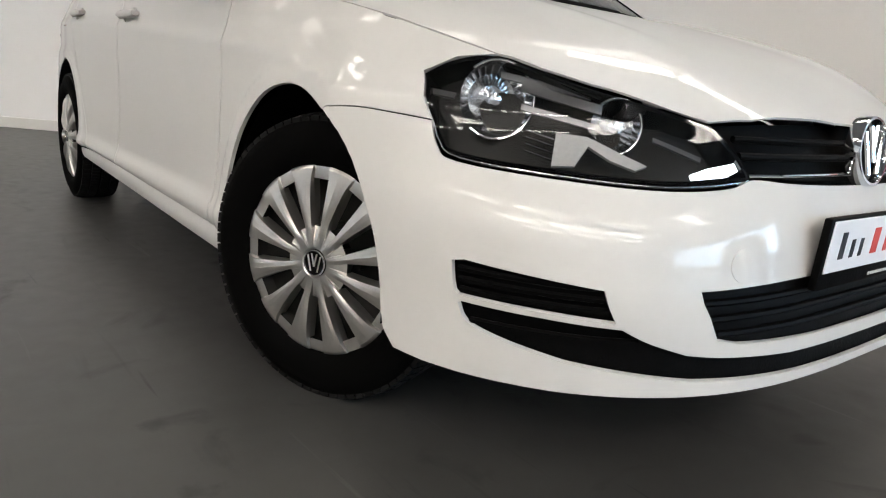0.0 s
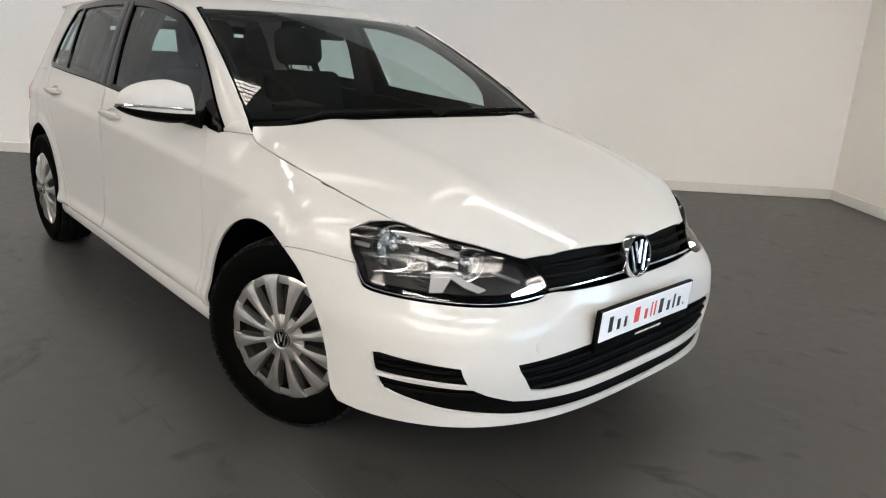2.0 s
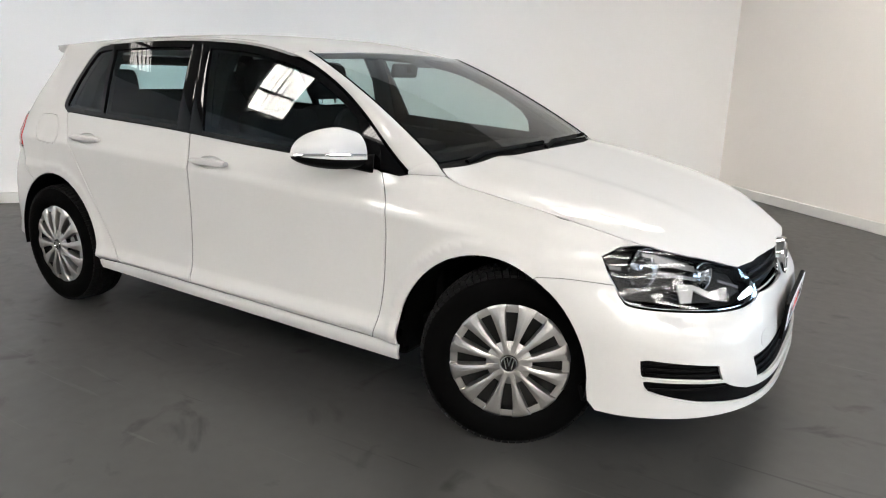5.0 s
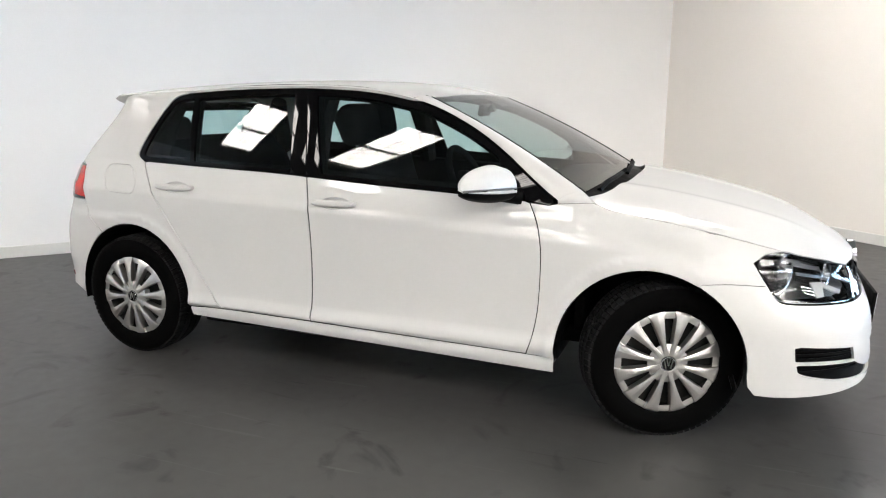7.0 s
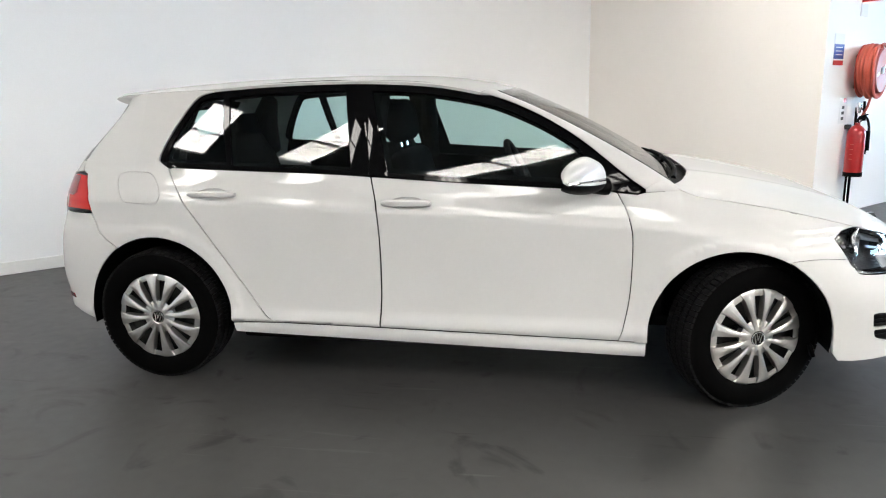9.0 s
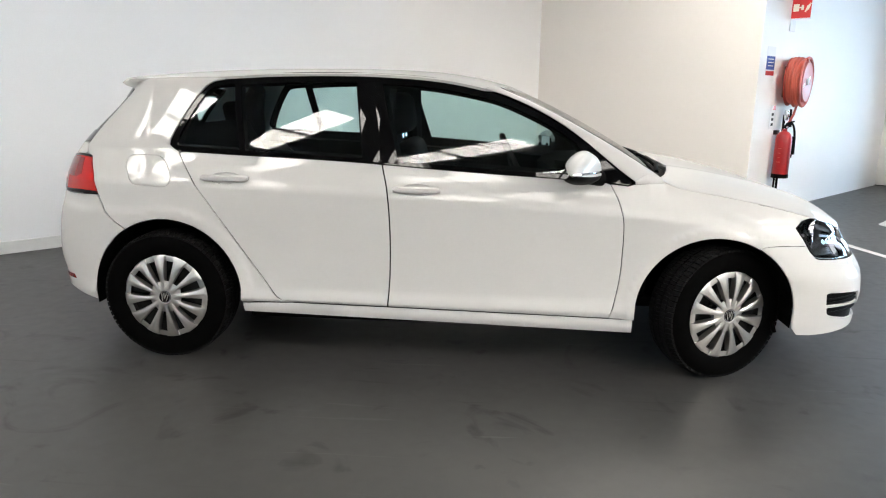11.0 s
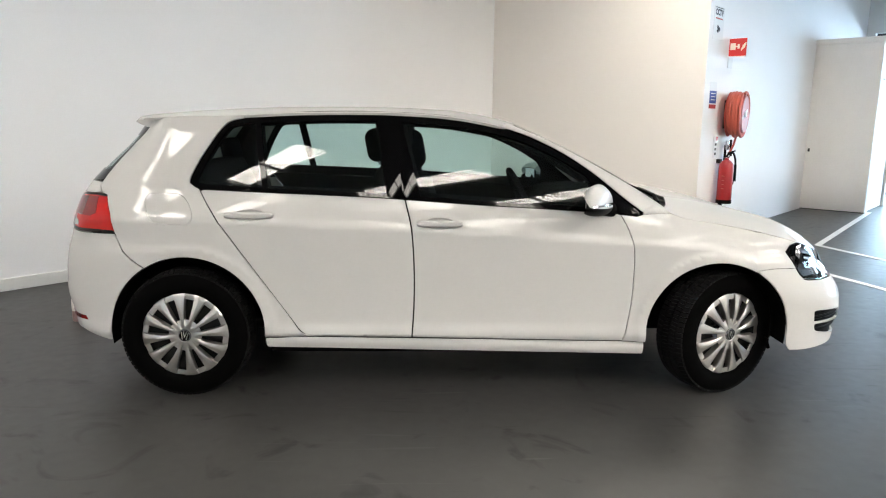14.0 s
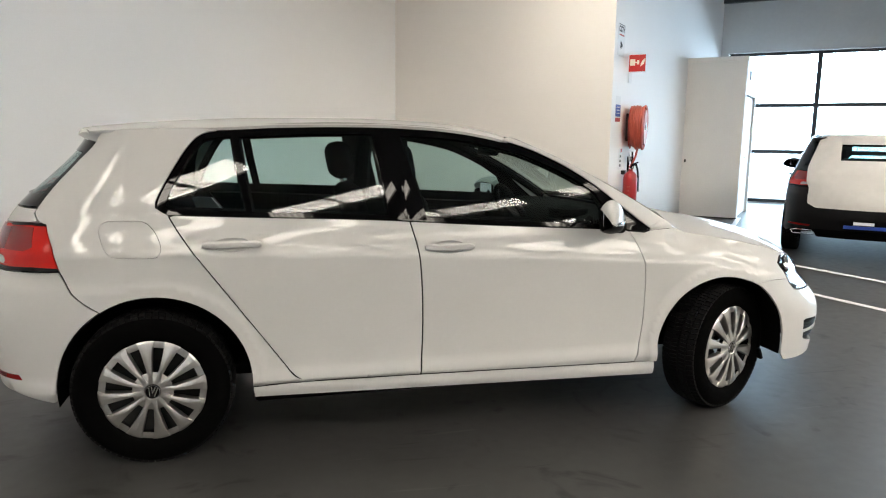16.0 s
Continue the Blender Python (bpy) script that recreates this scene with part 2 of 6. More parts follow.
def panel(name, poly, fn, mat, parent, step=0.03, thick=0.010, holes=(), label="", gap=0.0, lift=0.0):
    """A sheet over a curved surface fn(p, q), cut to an outline in p and q, with turned-in edges."""
    poly = dense(inset(poly, gap) if gap else poly, step)
    loops = [poly] + [dense(h, step) for h in holes]
    pts = [Vector(p) for lp in loops for p in lp]
    edges, at = [], 0
    for lp in loops:
        edges += [(at + i, at + (i + 1) % len(lp)) for i in range(len(lp))]
        at += len(lp)
    b = np.array([p for lp in loops for p in lp])
    g = np.stack(np.meshgrid(np.arange(b[:, 0].min() + step / 2, b[:, 0].max(), step), np.arange(b[:, 1].min() + step / 2, b[:, 1].max(), step)), -1).reshape(-1, 2)
    ok = inside(g, poly)
    for h in loops[1:]:
        ok &= ~inside(g, h)
    g = g[ok]
    if len(g):
        far = np.min(np.linalg.norm(g[:, None] - b[None], axis=2), axis=1)
        g = g[far > 0.45 * step]
    vs, es, fs, *_ = delaunay_2d_cdt(pts + [Vector(q) for q in g], edges, [], 0, 1e-7)
    vs = np.array([tuple(v) for v in vs])
    tri = np.array([f for f in fs if len(f) == 3])
    mid = vs[tri].mean(1)
    ok = inside(mid, poly)
    for h in loops[1:]:
        ok &= ~inside(mid, h)
    tri = tri[ok]
    used = np.unique(tri)
    back = -np.ones(len(vs), int)
    back[used] = np.arange(len(used))
    vs, tri = vs[used], back[tri]
    eps = 2e-3
    at = fn(vs[:, 0], vs[:, 1])
    du = fn(vs[:, 0] + eps, vs[:, 1]) - fn(vs[:, 0] - eps, vs[:, 1])
    dv = fn(vs[:, 0], vs[:, 1] + eps) - fn(vs[:, 0], vs[:, 1] - eps)
    nr = np.cross(du, dv)
    nr /= np.linalg.norm(nr, axis=1)[:, None] + 1e-12
    if np.mean((nr * (at - np.array([0.0, 0, 0.45]))).sum(1)) < 0:
        nr = -nr
    at = at + nr * lift
    fnrm = np.cross(at[tri[:, 1]] - at[tri[:, 0]], at[tri[:, 2]] - at[tri[:, 0]])
    flip = (fnrm * nr[tri].mean(1)).sum(1) < 0
    tri[flip] = tri[flip][:, ::-1]
    # turned-in rim
    count = {}
    for t in tri:
        for i in range(3):
            count.setdefault(frozenset((t[i], t[(i + 1) % 3])), []).append((t[i], t[(i + 1) % 3]))
    rim = [e[0] for e in count.values() if len(e) == 1]
    V0, N0, F0 = list(at), list(nr), [tuple(t) for t in tri]
    if thick:
        for a, c in rim:
            k = len(V0)
            out = np.cross(at[c] - at[a], nr[a])
            out /= np.linalg.norm(out) + 1e-12
            V0 += [at[a], at[c], at[c] - nr[c] * thick, at[a] - nr[a] * thick]
            N0 += [out] * 4
            F0.append((k + 1, k, k + 3, k + 2))
    me = bpy.data.meshes.new(name)
    me.from_pydata([tuple(v) for v in V0], [], F0)
    me.polygons.foreach_set("use_smooth", [True] * len(F0))
    me.normals_split_custom_set_from_vertices([tuple(n) for n in N0])
    me.materials.append(mat)
    ob = new(name, me)
    ob.parent = parent
    return tagged(ob, label) if label else ob


# ---- the shape of the hatchback's body: x ahead, y to its left, z up, wheels' middle at x = 0 ----
AXLE, NOSE, TAIL = 1.3185, 1.5, -1.4
LF, LR = 1.22, 1.20
SILL = pchip([-2.1, -0.92, 0.95, 1.5], [0.26, 0.255, 0.217, 0.215])
BELT = pchip([-1.9, -1.24, -0.883, -0.449, 0.13, 0.594, 0.9, 1.14, 1.5], [1.045, 1.023, 1.010, 0.994, 0.957, 0.932, 0.912, 0.885, 0.83])
CREASE = pchip([-2.0, -1.01, -0.184, 0.7, 1.3, 1.5], [0.87, 0.851, 0.819, 0.77, 0.735, 0.72])
TAPER_UP = pchip([-1.5, -1.25, -0.8, -0.2, 0.6, 1.1], [0.05, 0.028, 0.006, 0.0, 0.002, 0.012])
TAPER_LOW = pchip([-1.5, -1.25, -0.8, 1.0, 1.5], [0.032, 0.010, 0.0, 0.0, 0.006])
FRONT_W = pchip([0.15, 0.22, 0.42, 0.55, 0.647, 0.726, 0.762, 0.80, 0.84, 0.92], [0.845, 0.862, 0.872, 0.88, 0.878, 0.852, 0.835, 0.808, 0.765, 0.70])
FRONT_X = pchip([0.15, 0.22, 0.30, 0.42, 0.50, 0.58, 0.67, 0.73, 0.80, 0.9], [2.165, 2.185, 2.18, 2.16, 2.148, 2.122, 2.09, 2.06, 1.99, 1.85])
FRONT_A = pchip([0.2, 0.45, 0.59, 0.65, 0.8], [2.0, 1.95, 1.5, 1.36, 1.32])
FRONT_B = pchip([0.2, 0.3, 0.41, 0.47, 0.58, 0.65, 0.8], [3.2, 3.6, 4.5, 4.5, 3.7, 3.1, 3.0])
REAR_X = pchip([0.2, 0.36, 0.50, 0.62, 0.80, 0.95, 1.02, 1.317, 1.36, 1.42], [-1.98, -2.02, -2.06, -2.055, -2.02, -1.97, -1.93, -1.64, -1.62, -1.58])
REAR_A = pchip([0.2, 0.6, 0.82, 1.0, 1.3], [3.2, 3.0, 2.5, 2.6, 2.0])


def side_width(x, z):
    """Half the body's width at a station x and a height z."""
    zb, zc, z0, up, lo = BELT(x), CREASE(x), SILL(x), TAPER_UP(x), TAPER_LOW(x)
    one = np.ones_like(x)
    hs = zb - zc
    kz = np.stack([z0 - 0.03, z0 + 0.055, 0.322 * one, 0.385 * one, 0.46 * one, zc - 0.09, zc - 0.006, zc + 0.003, zc + 0.33 * hs, zc + 0.67 * hs, zb, zb + 0.17, 1.34 * one, 1.44 * one], 1)
    ky = np.stack([0.83 - lo, 0.872 - lo, 0.888 - lo, 0.873 - lo, 0.8685 - lo, 0.8632 - lo, 0.8618 - lo, 0.8618 - lo, 0.8452 - 0.67 * lo - 0.33 * up, 0.8262 - 0.33 * lo - 0.67 * up, 0.805 - up, 0.738 - up, 0.640 - up, 0.545 - up], 1)
    h, d = np.diff(kz, axis=1), np.diff(ky, axis=1) / np.diff(kz, axis=1)
    m = np.concatenate([d[:, :1], np.where(d[:, :-1] * d[:, 1:] > 0, 2 * d[:, :-1] * d[:, 1:] / (d[:, :-1] + d[:, 1:] + 1e-12), 0), d[:, -1:]], 1)
    z = np.clip(z, kz[:, 0], kz[:, -1])
    i = np.clip((z[:, None] >= kz).sum(1) - 1, 0, h.shape[1] - 1)
    r = np.arange(len(x))
    t = (z - kz[r, i]) / h[r, i]
    y = (1 + 2 * t) * (1 - t) ** 2 * ky[r, i] + t * (1 - t) ** 2 * h[r, i] * m[r, i] + t * t * (3 - 2 * t) * ky[r, i + 1] + t * t * (t - 1) * h[r, i] * m[r, i + 1]
    dz = np.maximum(z - zb, 0)
    y = np.where(z > zb, 0.805 - up - 0.339 * dz - 0.25 * dz * dz, y)
    w = np.clip((x - 1.05) / (NOSE - 1.05), 0, 1)
    w = w * w * (3 - 2 * w)
    y = y * (1 - w) + FRONT_W(z) * w
    for cx, cz, rr in ((AXLE, 0.32, 0.364), (-1.30, 0.325, 0.376)):
        f = np.clip(1 - (np.hypot(x - cx, z - cz) - rr) / 0.075, 0, 1)
        y = y + 0.009 * np.minimum(f * 2.2, 1) ** 2 * (z > 0.2)
    return y


def shell(p, z, sign):
    """The whole outside below the roof: p runs along the flank, round the nose (beyond NOSE) and round the tail."""
    p, z = np.asarray(p, float), np.asarray(z, float)
    x = np.clip(p, TAIL, NOSE)
    y = side_width(x, z)
    out = np.stack([x, y, z], 1)
    f = p > NOSE
    if f.any():
        phi = (1 - (p[f] - NOSE) / LF) * math.pi / 2
        a, b = FRONT_A(z[f]), FRONT_B(z[f])
        out[f, 0] = NOSE + (FRONT_X(z[f]) - NOSE) * np.abs(np.cos(phi)) ** (2 / a)
        out[f, 1] = y[f] * np.sign(np.sin(phi)) * np.abs(np.sin(phi)) ** (2 / b)
    f = p < TAIL
    if f.any():
        phi = (1 - (TAIL - p[f]) / LR) * math.pi / 2
        out[f, 0] = TAIL + (REAR_X(z[f]) - TAIL) * np.abs(np.cos(phi)) ** (2 / REAR_A(z[f]))
        out[f, 1] = y[f] * np.sign(np.sin(phi)) * np.abs(np.sin(phi)) ** (2 / 3.6)
    out[:, 1] *= sign
    return out


def px(x, z):
    """Where on the way p a station x lies at a height z."""
    if x > NOSE:
        t = (x - NOSE) / (float(FRONT_X(z)) - NOSE)
        return NOSE + LF * (1 - 2 / math.pi * math.acos(min(1, t) ** (float(FRONT_A(z)) / 2)))
    if x < TAIL:
        t = (x - TAIL) / (float(REAR_X(z)) - TAIL)
        return TAIL - LR * (1 - 2 / math.pi * math.acos(min(1, t) ** (float(REAR_A(z)) / 2)))
    return x


def py(y, z, rear=False):
    """The same for a distance y from the middle, at the nose or the tail."""
    w = float(side_width(np.array([TAIL if rear else NOSE]), np.array([z]))[0])
    b = 3.6 if rear else float(FRONT_B(z))
    phi = 2 / math.pi * math.asin(min(1, abs(y) / w) ** (b / 2)) * (1 if y >= 0 else -1)
    return TAIL - LR * (1 - phi) if rear else NOSE + LF * (1 - phi)


def X(x, z):
    return (px(x, z), z)


def Y(y, z, rear=False):
    return (py(y, z, rear), z)


# outlines shared by neighbouring panels
B_SEAM = bend([(-0.207, 0.307), (-0.198, 0.45), (-0.196, 0.60), (-0.201, 0.74), (-0.213, 0.860), (-0.242, 0.980)], 4)
F_SEAM = bend([(0.838, 0.288), (0.858, 0.350), (0.879, 0.467), (0.886, 0.60), (0.884, 0.74), (0.861, 0.834), (0.822, 0.912)], 4)
R_SEAM = bend([(-0.668, 0.312), (-0.714, 0.319), (-0.757, 0.347), (-0.800, 0.402), (-0.842, 0.461), (-0.945, 0.604), (-1.064, 0.770), (-1.148, 0.886), (-1.194, 0.952), (-1.234, 1.016)], 4)
REAR_ARCH = [(px(x, z), z) for x, z in arc(-1.30, 0.325, 0.376, 122, -3)]
FRONT_ARCH = arc(AXLE, 0.32, 0.364, 62, 186)
DLO_TOP = bend([(-1.235, 1.018), (-1.278, 1.052), (-1.253, 1.124), (-1.201, 1.217), (-1.151, 1.294), (-1.105, 1.340), (-1.04, 1.358), (-0.90, 1.370), (-0.75, 1.378), (-0.577, 1.383), (-0.399, 1.383), (-0.163, 1.375), (0.013, 1.360), (0.22, 1.323), (0.338, 1.289), (0.488, 1.224), (0.598, 1.163), (0.718, 1.080), (0.809, 1.006), (0.887, 0.946), (0.918, 0.919), (0.900, 0.906)], 4)
RAIL = pchip([-1.62, -1.5, -1.3, -1.04, -0.75, -0.4, -0.16, 0.013, 0.22, 0.338, 0.488, 0.598, 0.718, 0.809, 0.887, 0.95],
             [1.352, 1.359, 1.369, 1.376, 1.391, 1.396, 1.388, 1.373, 1.336, 1.302, 1.237, 1.176, 1.093, 1.019, 0.959, 0.915])
CROWN = pchip([-1.64, -1.5, -1.3, -0.9, -0.42, -0.04, 0.2, 0.31, 0.40], [1.377, 1.391, 1.408, 1.427, 1.432, 1.420, 1.388, 1.362, 1.335])
HOOD_C = pchip([1.0, 1.2, 1.314, 1.484, 1.655, 1.828, 1.968, 2.06, 2.10, 2.13], [0.985, 0.962, 0.945, 0.912, 0.872, 0.822, 0.762, 0.712, 0.684, 0.66])
HOOD_S = pchip([1.0, 1.06, 1.14, 1.30, 1.5, 1.775, 1.9, 2.03, 2.12], [0.965, 0.930, 0.895, 0.869, 0.832, 0.762, 0.722, 0.672, 0.63])
HOOD_Y = pchip([1.0, 1.06, 1.14, 1.30, 1.5, 1.775, 1.9, 2.03, 2.12], [0.745, 0.762, 0.776, 0.778, 0.766, 0.704, 0.60, 0.441, 0.36])


def hood_at(x, y):
    ys = HOOD_Y(x)
    zc, zs = HOOD_C(x), HOOD_S(x)
    f = np.abs(y) / np.maximum(ys, 0.3)
    dome = 0.010 * np.exp(-(((np.abs(y) - 0.40 - 0.12 * (1.9 - x)) / 0.07) ** 2)) * np.clip((2.1 - x) * 3, 0, 1)
    return np.stack([x, y, zc - (zc - zs) * np.minimum(f, 1.3) ** 4.4 + dome], 1)


def roof_at(x, q):
    z = RAIL(x)
    yd = side_width(x, z)
    zc = np.maximum(CROWN(x), z + 0.004)
    f = np.abs(q)
    return np.stack([x, yd * q, z + (zc - z) * (1 - f ** 3.2)], 1)


SCREEN_TOP, SCREEN_LOW = ((0.302, 0.602, 1.339), (0.350, 0, 1.353)), ((1.030, 0.755, 0.960), (1.078, 0, 0.974))


def screen_at(a, b):
    """The windscreen: a from -1 to 1 across, b from 0 at the roof to 1 at the cowl."""
    f = np.abs(a)[:, None] ** 2.1
    top = np.array(SCREEN_TOP[1]) * (1 - f) + np.array(SCREEN_TOP[0]) * f
    low = np.array(SCREEN_LOW[1]) * (1 - f) + np.array(SCREEN_LOW[0]) * f
    b = b[:, None]
    p = top * (1 - b) + low * b + np.array([0.010, 0, 0.017]) * 4 * b * (1 - b)
    p[:, 1] = (SCREEN_TOP[0][1] * (1 - b[:, 0]) + SCREEN_LOW[0][1] * b[:, 0]) * a
    return p


def pillar_at(s, r, sign):
    """The windscreen pillar: s down its length, r from the door's frame to the screen."""
    x = 0.225 + (0.935 - 0.225) * s
    d = shell(x, RAIL(x), 1)
    e = screen_at(np.ones_like(s), s)
    r = r[:, None]
    p = d * (1 - r) + e * r + np.array([0, 0.006, 0.010]) * 4 * r * (1 - r)
    p[:, 1] *= sign
    return p


# ---- the hatchback ----
def hubcap_parts(wheel):
    """Tyre with tread blocks, steel rim and a twelve-spoke hubcap; the outside looks along -y, the axle is at the origin."""
    R, W = 0.320, 0.0975
    prof = [(0.205, -0.082), (0.222, -0.096), (0.250, -0.1005), (0.278, -0.0985), (0.298, -0.090), (0.3075, -0.080), (0.3085, -0.045), (0.309, 0.0), (0.3085, 0.045), (0.3075, 0.080), (0.298, 0.090), (0.270, 0.100), (0.222, 0.094), (0.205, 0.082)]
    tyre = part("tyre", lathe(prof, 72), RUBBER, wheel, "black road tyre with block tread", True)
    bm = bmesh.new()
    for row, (y0, y1, lean) in enumerate(((-0.086, -0.052, 0.35), (-0.046, -0.008, -0.25), (0.0, 0.038, 0.25), (0.044, 0.086, -0.35))):
        n = 76 if row in (0, 3) else 104
        for k in range(n):
            a = 2 * math.pi * (k + 0.3 * row) / n
            w = 2 * math.pi / n * 0.41
            vs = []
            for r in (0.306, R):
                for yy, da in ((y0, -w), (y0, w), (y1, w), (y1, -w)):
                    t = a + da + lean * (yy - y0)
                    rr = r - (0.008 if abs(yy) > 0.08 else 0)
                    vs.append(bm.verts.new((rr * math.cos(t), yy, rr * math.sin(t))))
            bm.faces.new(vs[4:])
            for i in range(4):
                bm.faces.new((vs[i], vs[(i + 1) % 4], vs[4 + (i + 1) % 4], vs[4 + i]))
    tagged(part("tread", bm, TREAD, wheel, "block tread"), kind="stuff")
    bm = lathe([(0.05, -0.03), (0.19, -0.045), (0.2, -0.07), (0.2, 0.08)], 48)
    part("rim", bm, STEEL, wheel, "dark steel wheel rim behind the hubcap", True)
    # hubcap: one moulding on a ring grid, with twelve slots between ridged spokes
    radii = ((0.03, -0.1000, 0.19, 0), (0.034, -0.1035, 0.2, 0), (0.05, -0.1035, 0.185, 0.002), (0.066, -0.1030, 0.158, 0.007), (0.08, -0.1030, 0.1233, 0.012), (0.1, -0.1030, 0.1215, 0.014), (0.12, -0.1022, 0.126, 0.015), (0.138, -0.1010, 0.1305, 0.015), (0.152, -0.0995, 0.1341, 0.014), (0.17, -0.0975, 0.1395, 0.012), (0.182, -0.0955, 0.144, 0.01), (0.193, -0.0935, 0.1568, 0.008), (0.203, -0.0910, 0.169, 0.006), (0.2095, -0.0865, 0.172, 0.003), (0.2115, -0.0740, 0.2, 0))
    bm = bmesh.new()
    grid = []
    for r, y, half, ridge in radii:
        ring = []
        for k in range(12):
            a0 = 2 * math.pi * (k + 0.5) / 12
            for f, dy in ((-1, 0.95), (-0.90, 0.10), (-0.46, -0.10), (0.0, -0.20), (0.46, -0.10), (0.90, 0.10), (1, 0.95)):
                t = a0 + f * half
                ring.append(bm.verts.new((r * math.cos(t), y + dy * ridge, r * math.sin(t))))
        grid.append(ring)
    for i, (p, q) in enumerate(zip(grid, grid[1:])):
        for j in range(84):
            if 4 <= i < 10 and j % 7 == 6:
                continue
            bm.faces.new((p[j], p[(j + 1) % 84], q[(j + 1) % 84], q[j]))
    bmesh.ops.recalc_face_normals(bm, faces=bm.faces)
    walls = [e for e in bm.edges if e.is_boundary and 0.08 < math.hypot(*(e.verts[0].co + e.verts[1].co).xz) / 2 < 0.18]
    made = bmesh.ops.extrude_edge_only(bm, edges=walls)["geom"]
    bmesh.ops.translate(bm, vec=(0, 0.018, 0), verts=[g for g in made if isinstance(g, bmesh.types.BMVert)])
    cap = part("hubcap", bm, SILVER, wheel, "silver twelve-spoke plastic hubcap")
    bm = lathe([(0.0, -0.1035), (0.027, -0.1035), (0.029, -0.102), (0.031, -0.099)], 32)
    part("emblem", bm, TRIM, wheel, "black hub emblem", True)
    bm = lathe([(0.0255, -0.1035), (0.0262, -0.1055), (0.0282, -0.1055), (0.029, -0.1035)], 32)
    part("emblem_ring", bm, CHROME, wheel, smooth=True)
    for x0, x1, lo, hi in ((-0.017, -0.009, 0.016, -0.019), (0.009, 0.017, -0.019, 0.016), (-0.007, 0.0, 0.020, -0.008), (0.0, 0.007, -0.008, 0.020)):
        part("emblem_bar", tube([(x0, -0.1045, lo), (x1, -0.1045, hi)], 0.0018, 6), SILVER, wheel)
    for k in range(5):
        a = 2 * math.pi * k / 5
        bm = lathe([(0.0, -0.062), (0.009, -0.062), (0.010, -0.045)], 10, m=pose(0.056 * 1.5 * math.cos(a), 0, 0.056 * 1.5 * math.sin(a)))
        part("wheel_bolt", bm, STEEL, wheel)


def badge(parent, at, r, rx=0.0, back=TRIM):
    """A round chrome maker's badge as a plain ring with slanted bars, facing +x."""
    m = pose(*at, 0, rx, 0)
    bm = lathe([(0.0, 0.004), (r * 0.9, 0.004), (r * 0.92, -0.012)], 40, "x", m=m)
    b = part("badge", bm, back, parent, "round chrome badge with dark ground", True)
    bm = lathe([(r * 0.86, 0.004), (r * 0.9, 0.014), (r * 0.97, 0.014), (r, 0.006), (r, -0.014)], 48, "x", m=m)
    part("badge_ring", bm, CHROME, b, smooth=True)
    for y0, z0, y1, z1 in ((-0.60, 0.55, -0.30, -0.66), (0.30, -0.66, 0.60, 0.55), (-0.24, 0.70, -0.02, -0.30), (0.02, -0.30, 0.24, 0.70)):
        bm = tube([m @ Vector((0.010, y0 * r, z0 * r)), m @ Vector((0.010, y1 * r, z1 * r))], r * 0.085, 8, bmesh.new())
        part("badge_bar", bm, CHROME, b, smooth=True)
    return b


def seat(car, y, x):
    s = empty("seat")
    s.parent = car
    tagged(s, "dark fabric front seat with a headrest")
    part("seat_cushion", box((0.52, 0.50, 0.16), (x + 0.22, y, 0.55), 0.05, 3), FABRIC, s, smooth=True)
    part("backrest", box((0.13, 0.48, 0.58), (x - 0.05, y, 0.79), 0.055, 3, (0, -16, 0)), FABRIC, s, smooth=True)
    part("headrest", box((0.14, 0.28, 0.21), (x - 0.165, y, 1.205), 0.060, 5, (0, -10, 0)), FABRIC, s, "dark padded headrest", True)
    for d in (-0.06, 0.06):
        part("headrest_post", tube([(x - 0.15, y + d, 1.08), (x - 0.165, y + d, 1.18)], 0.007), CHROME, s)


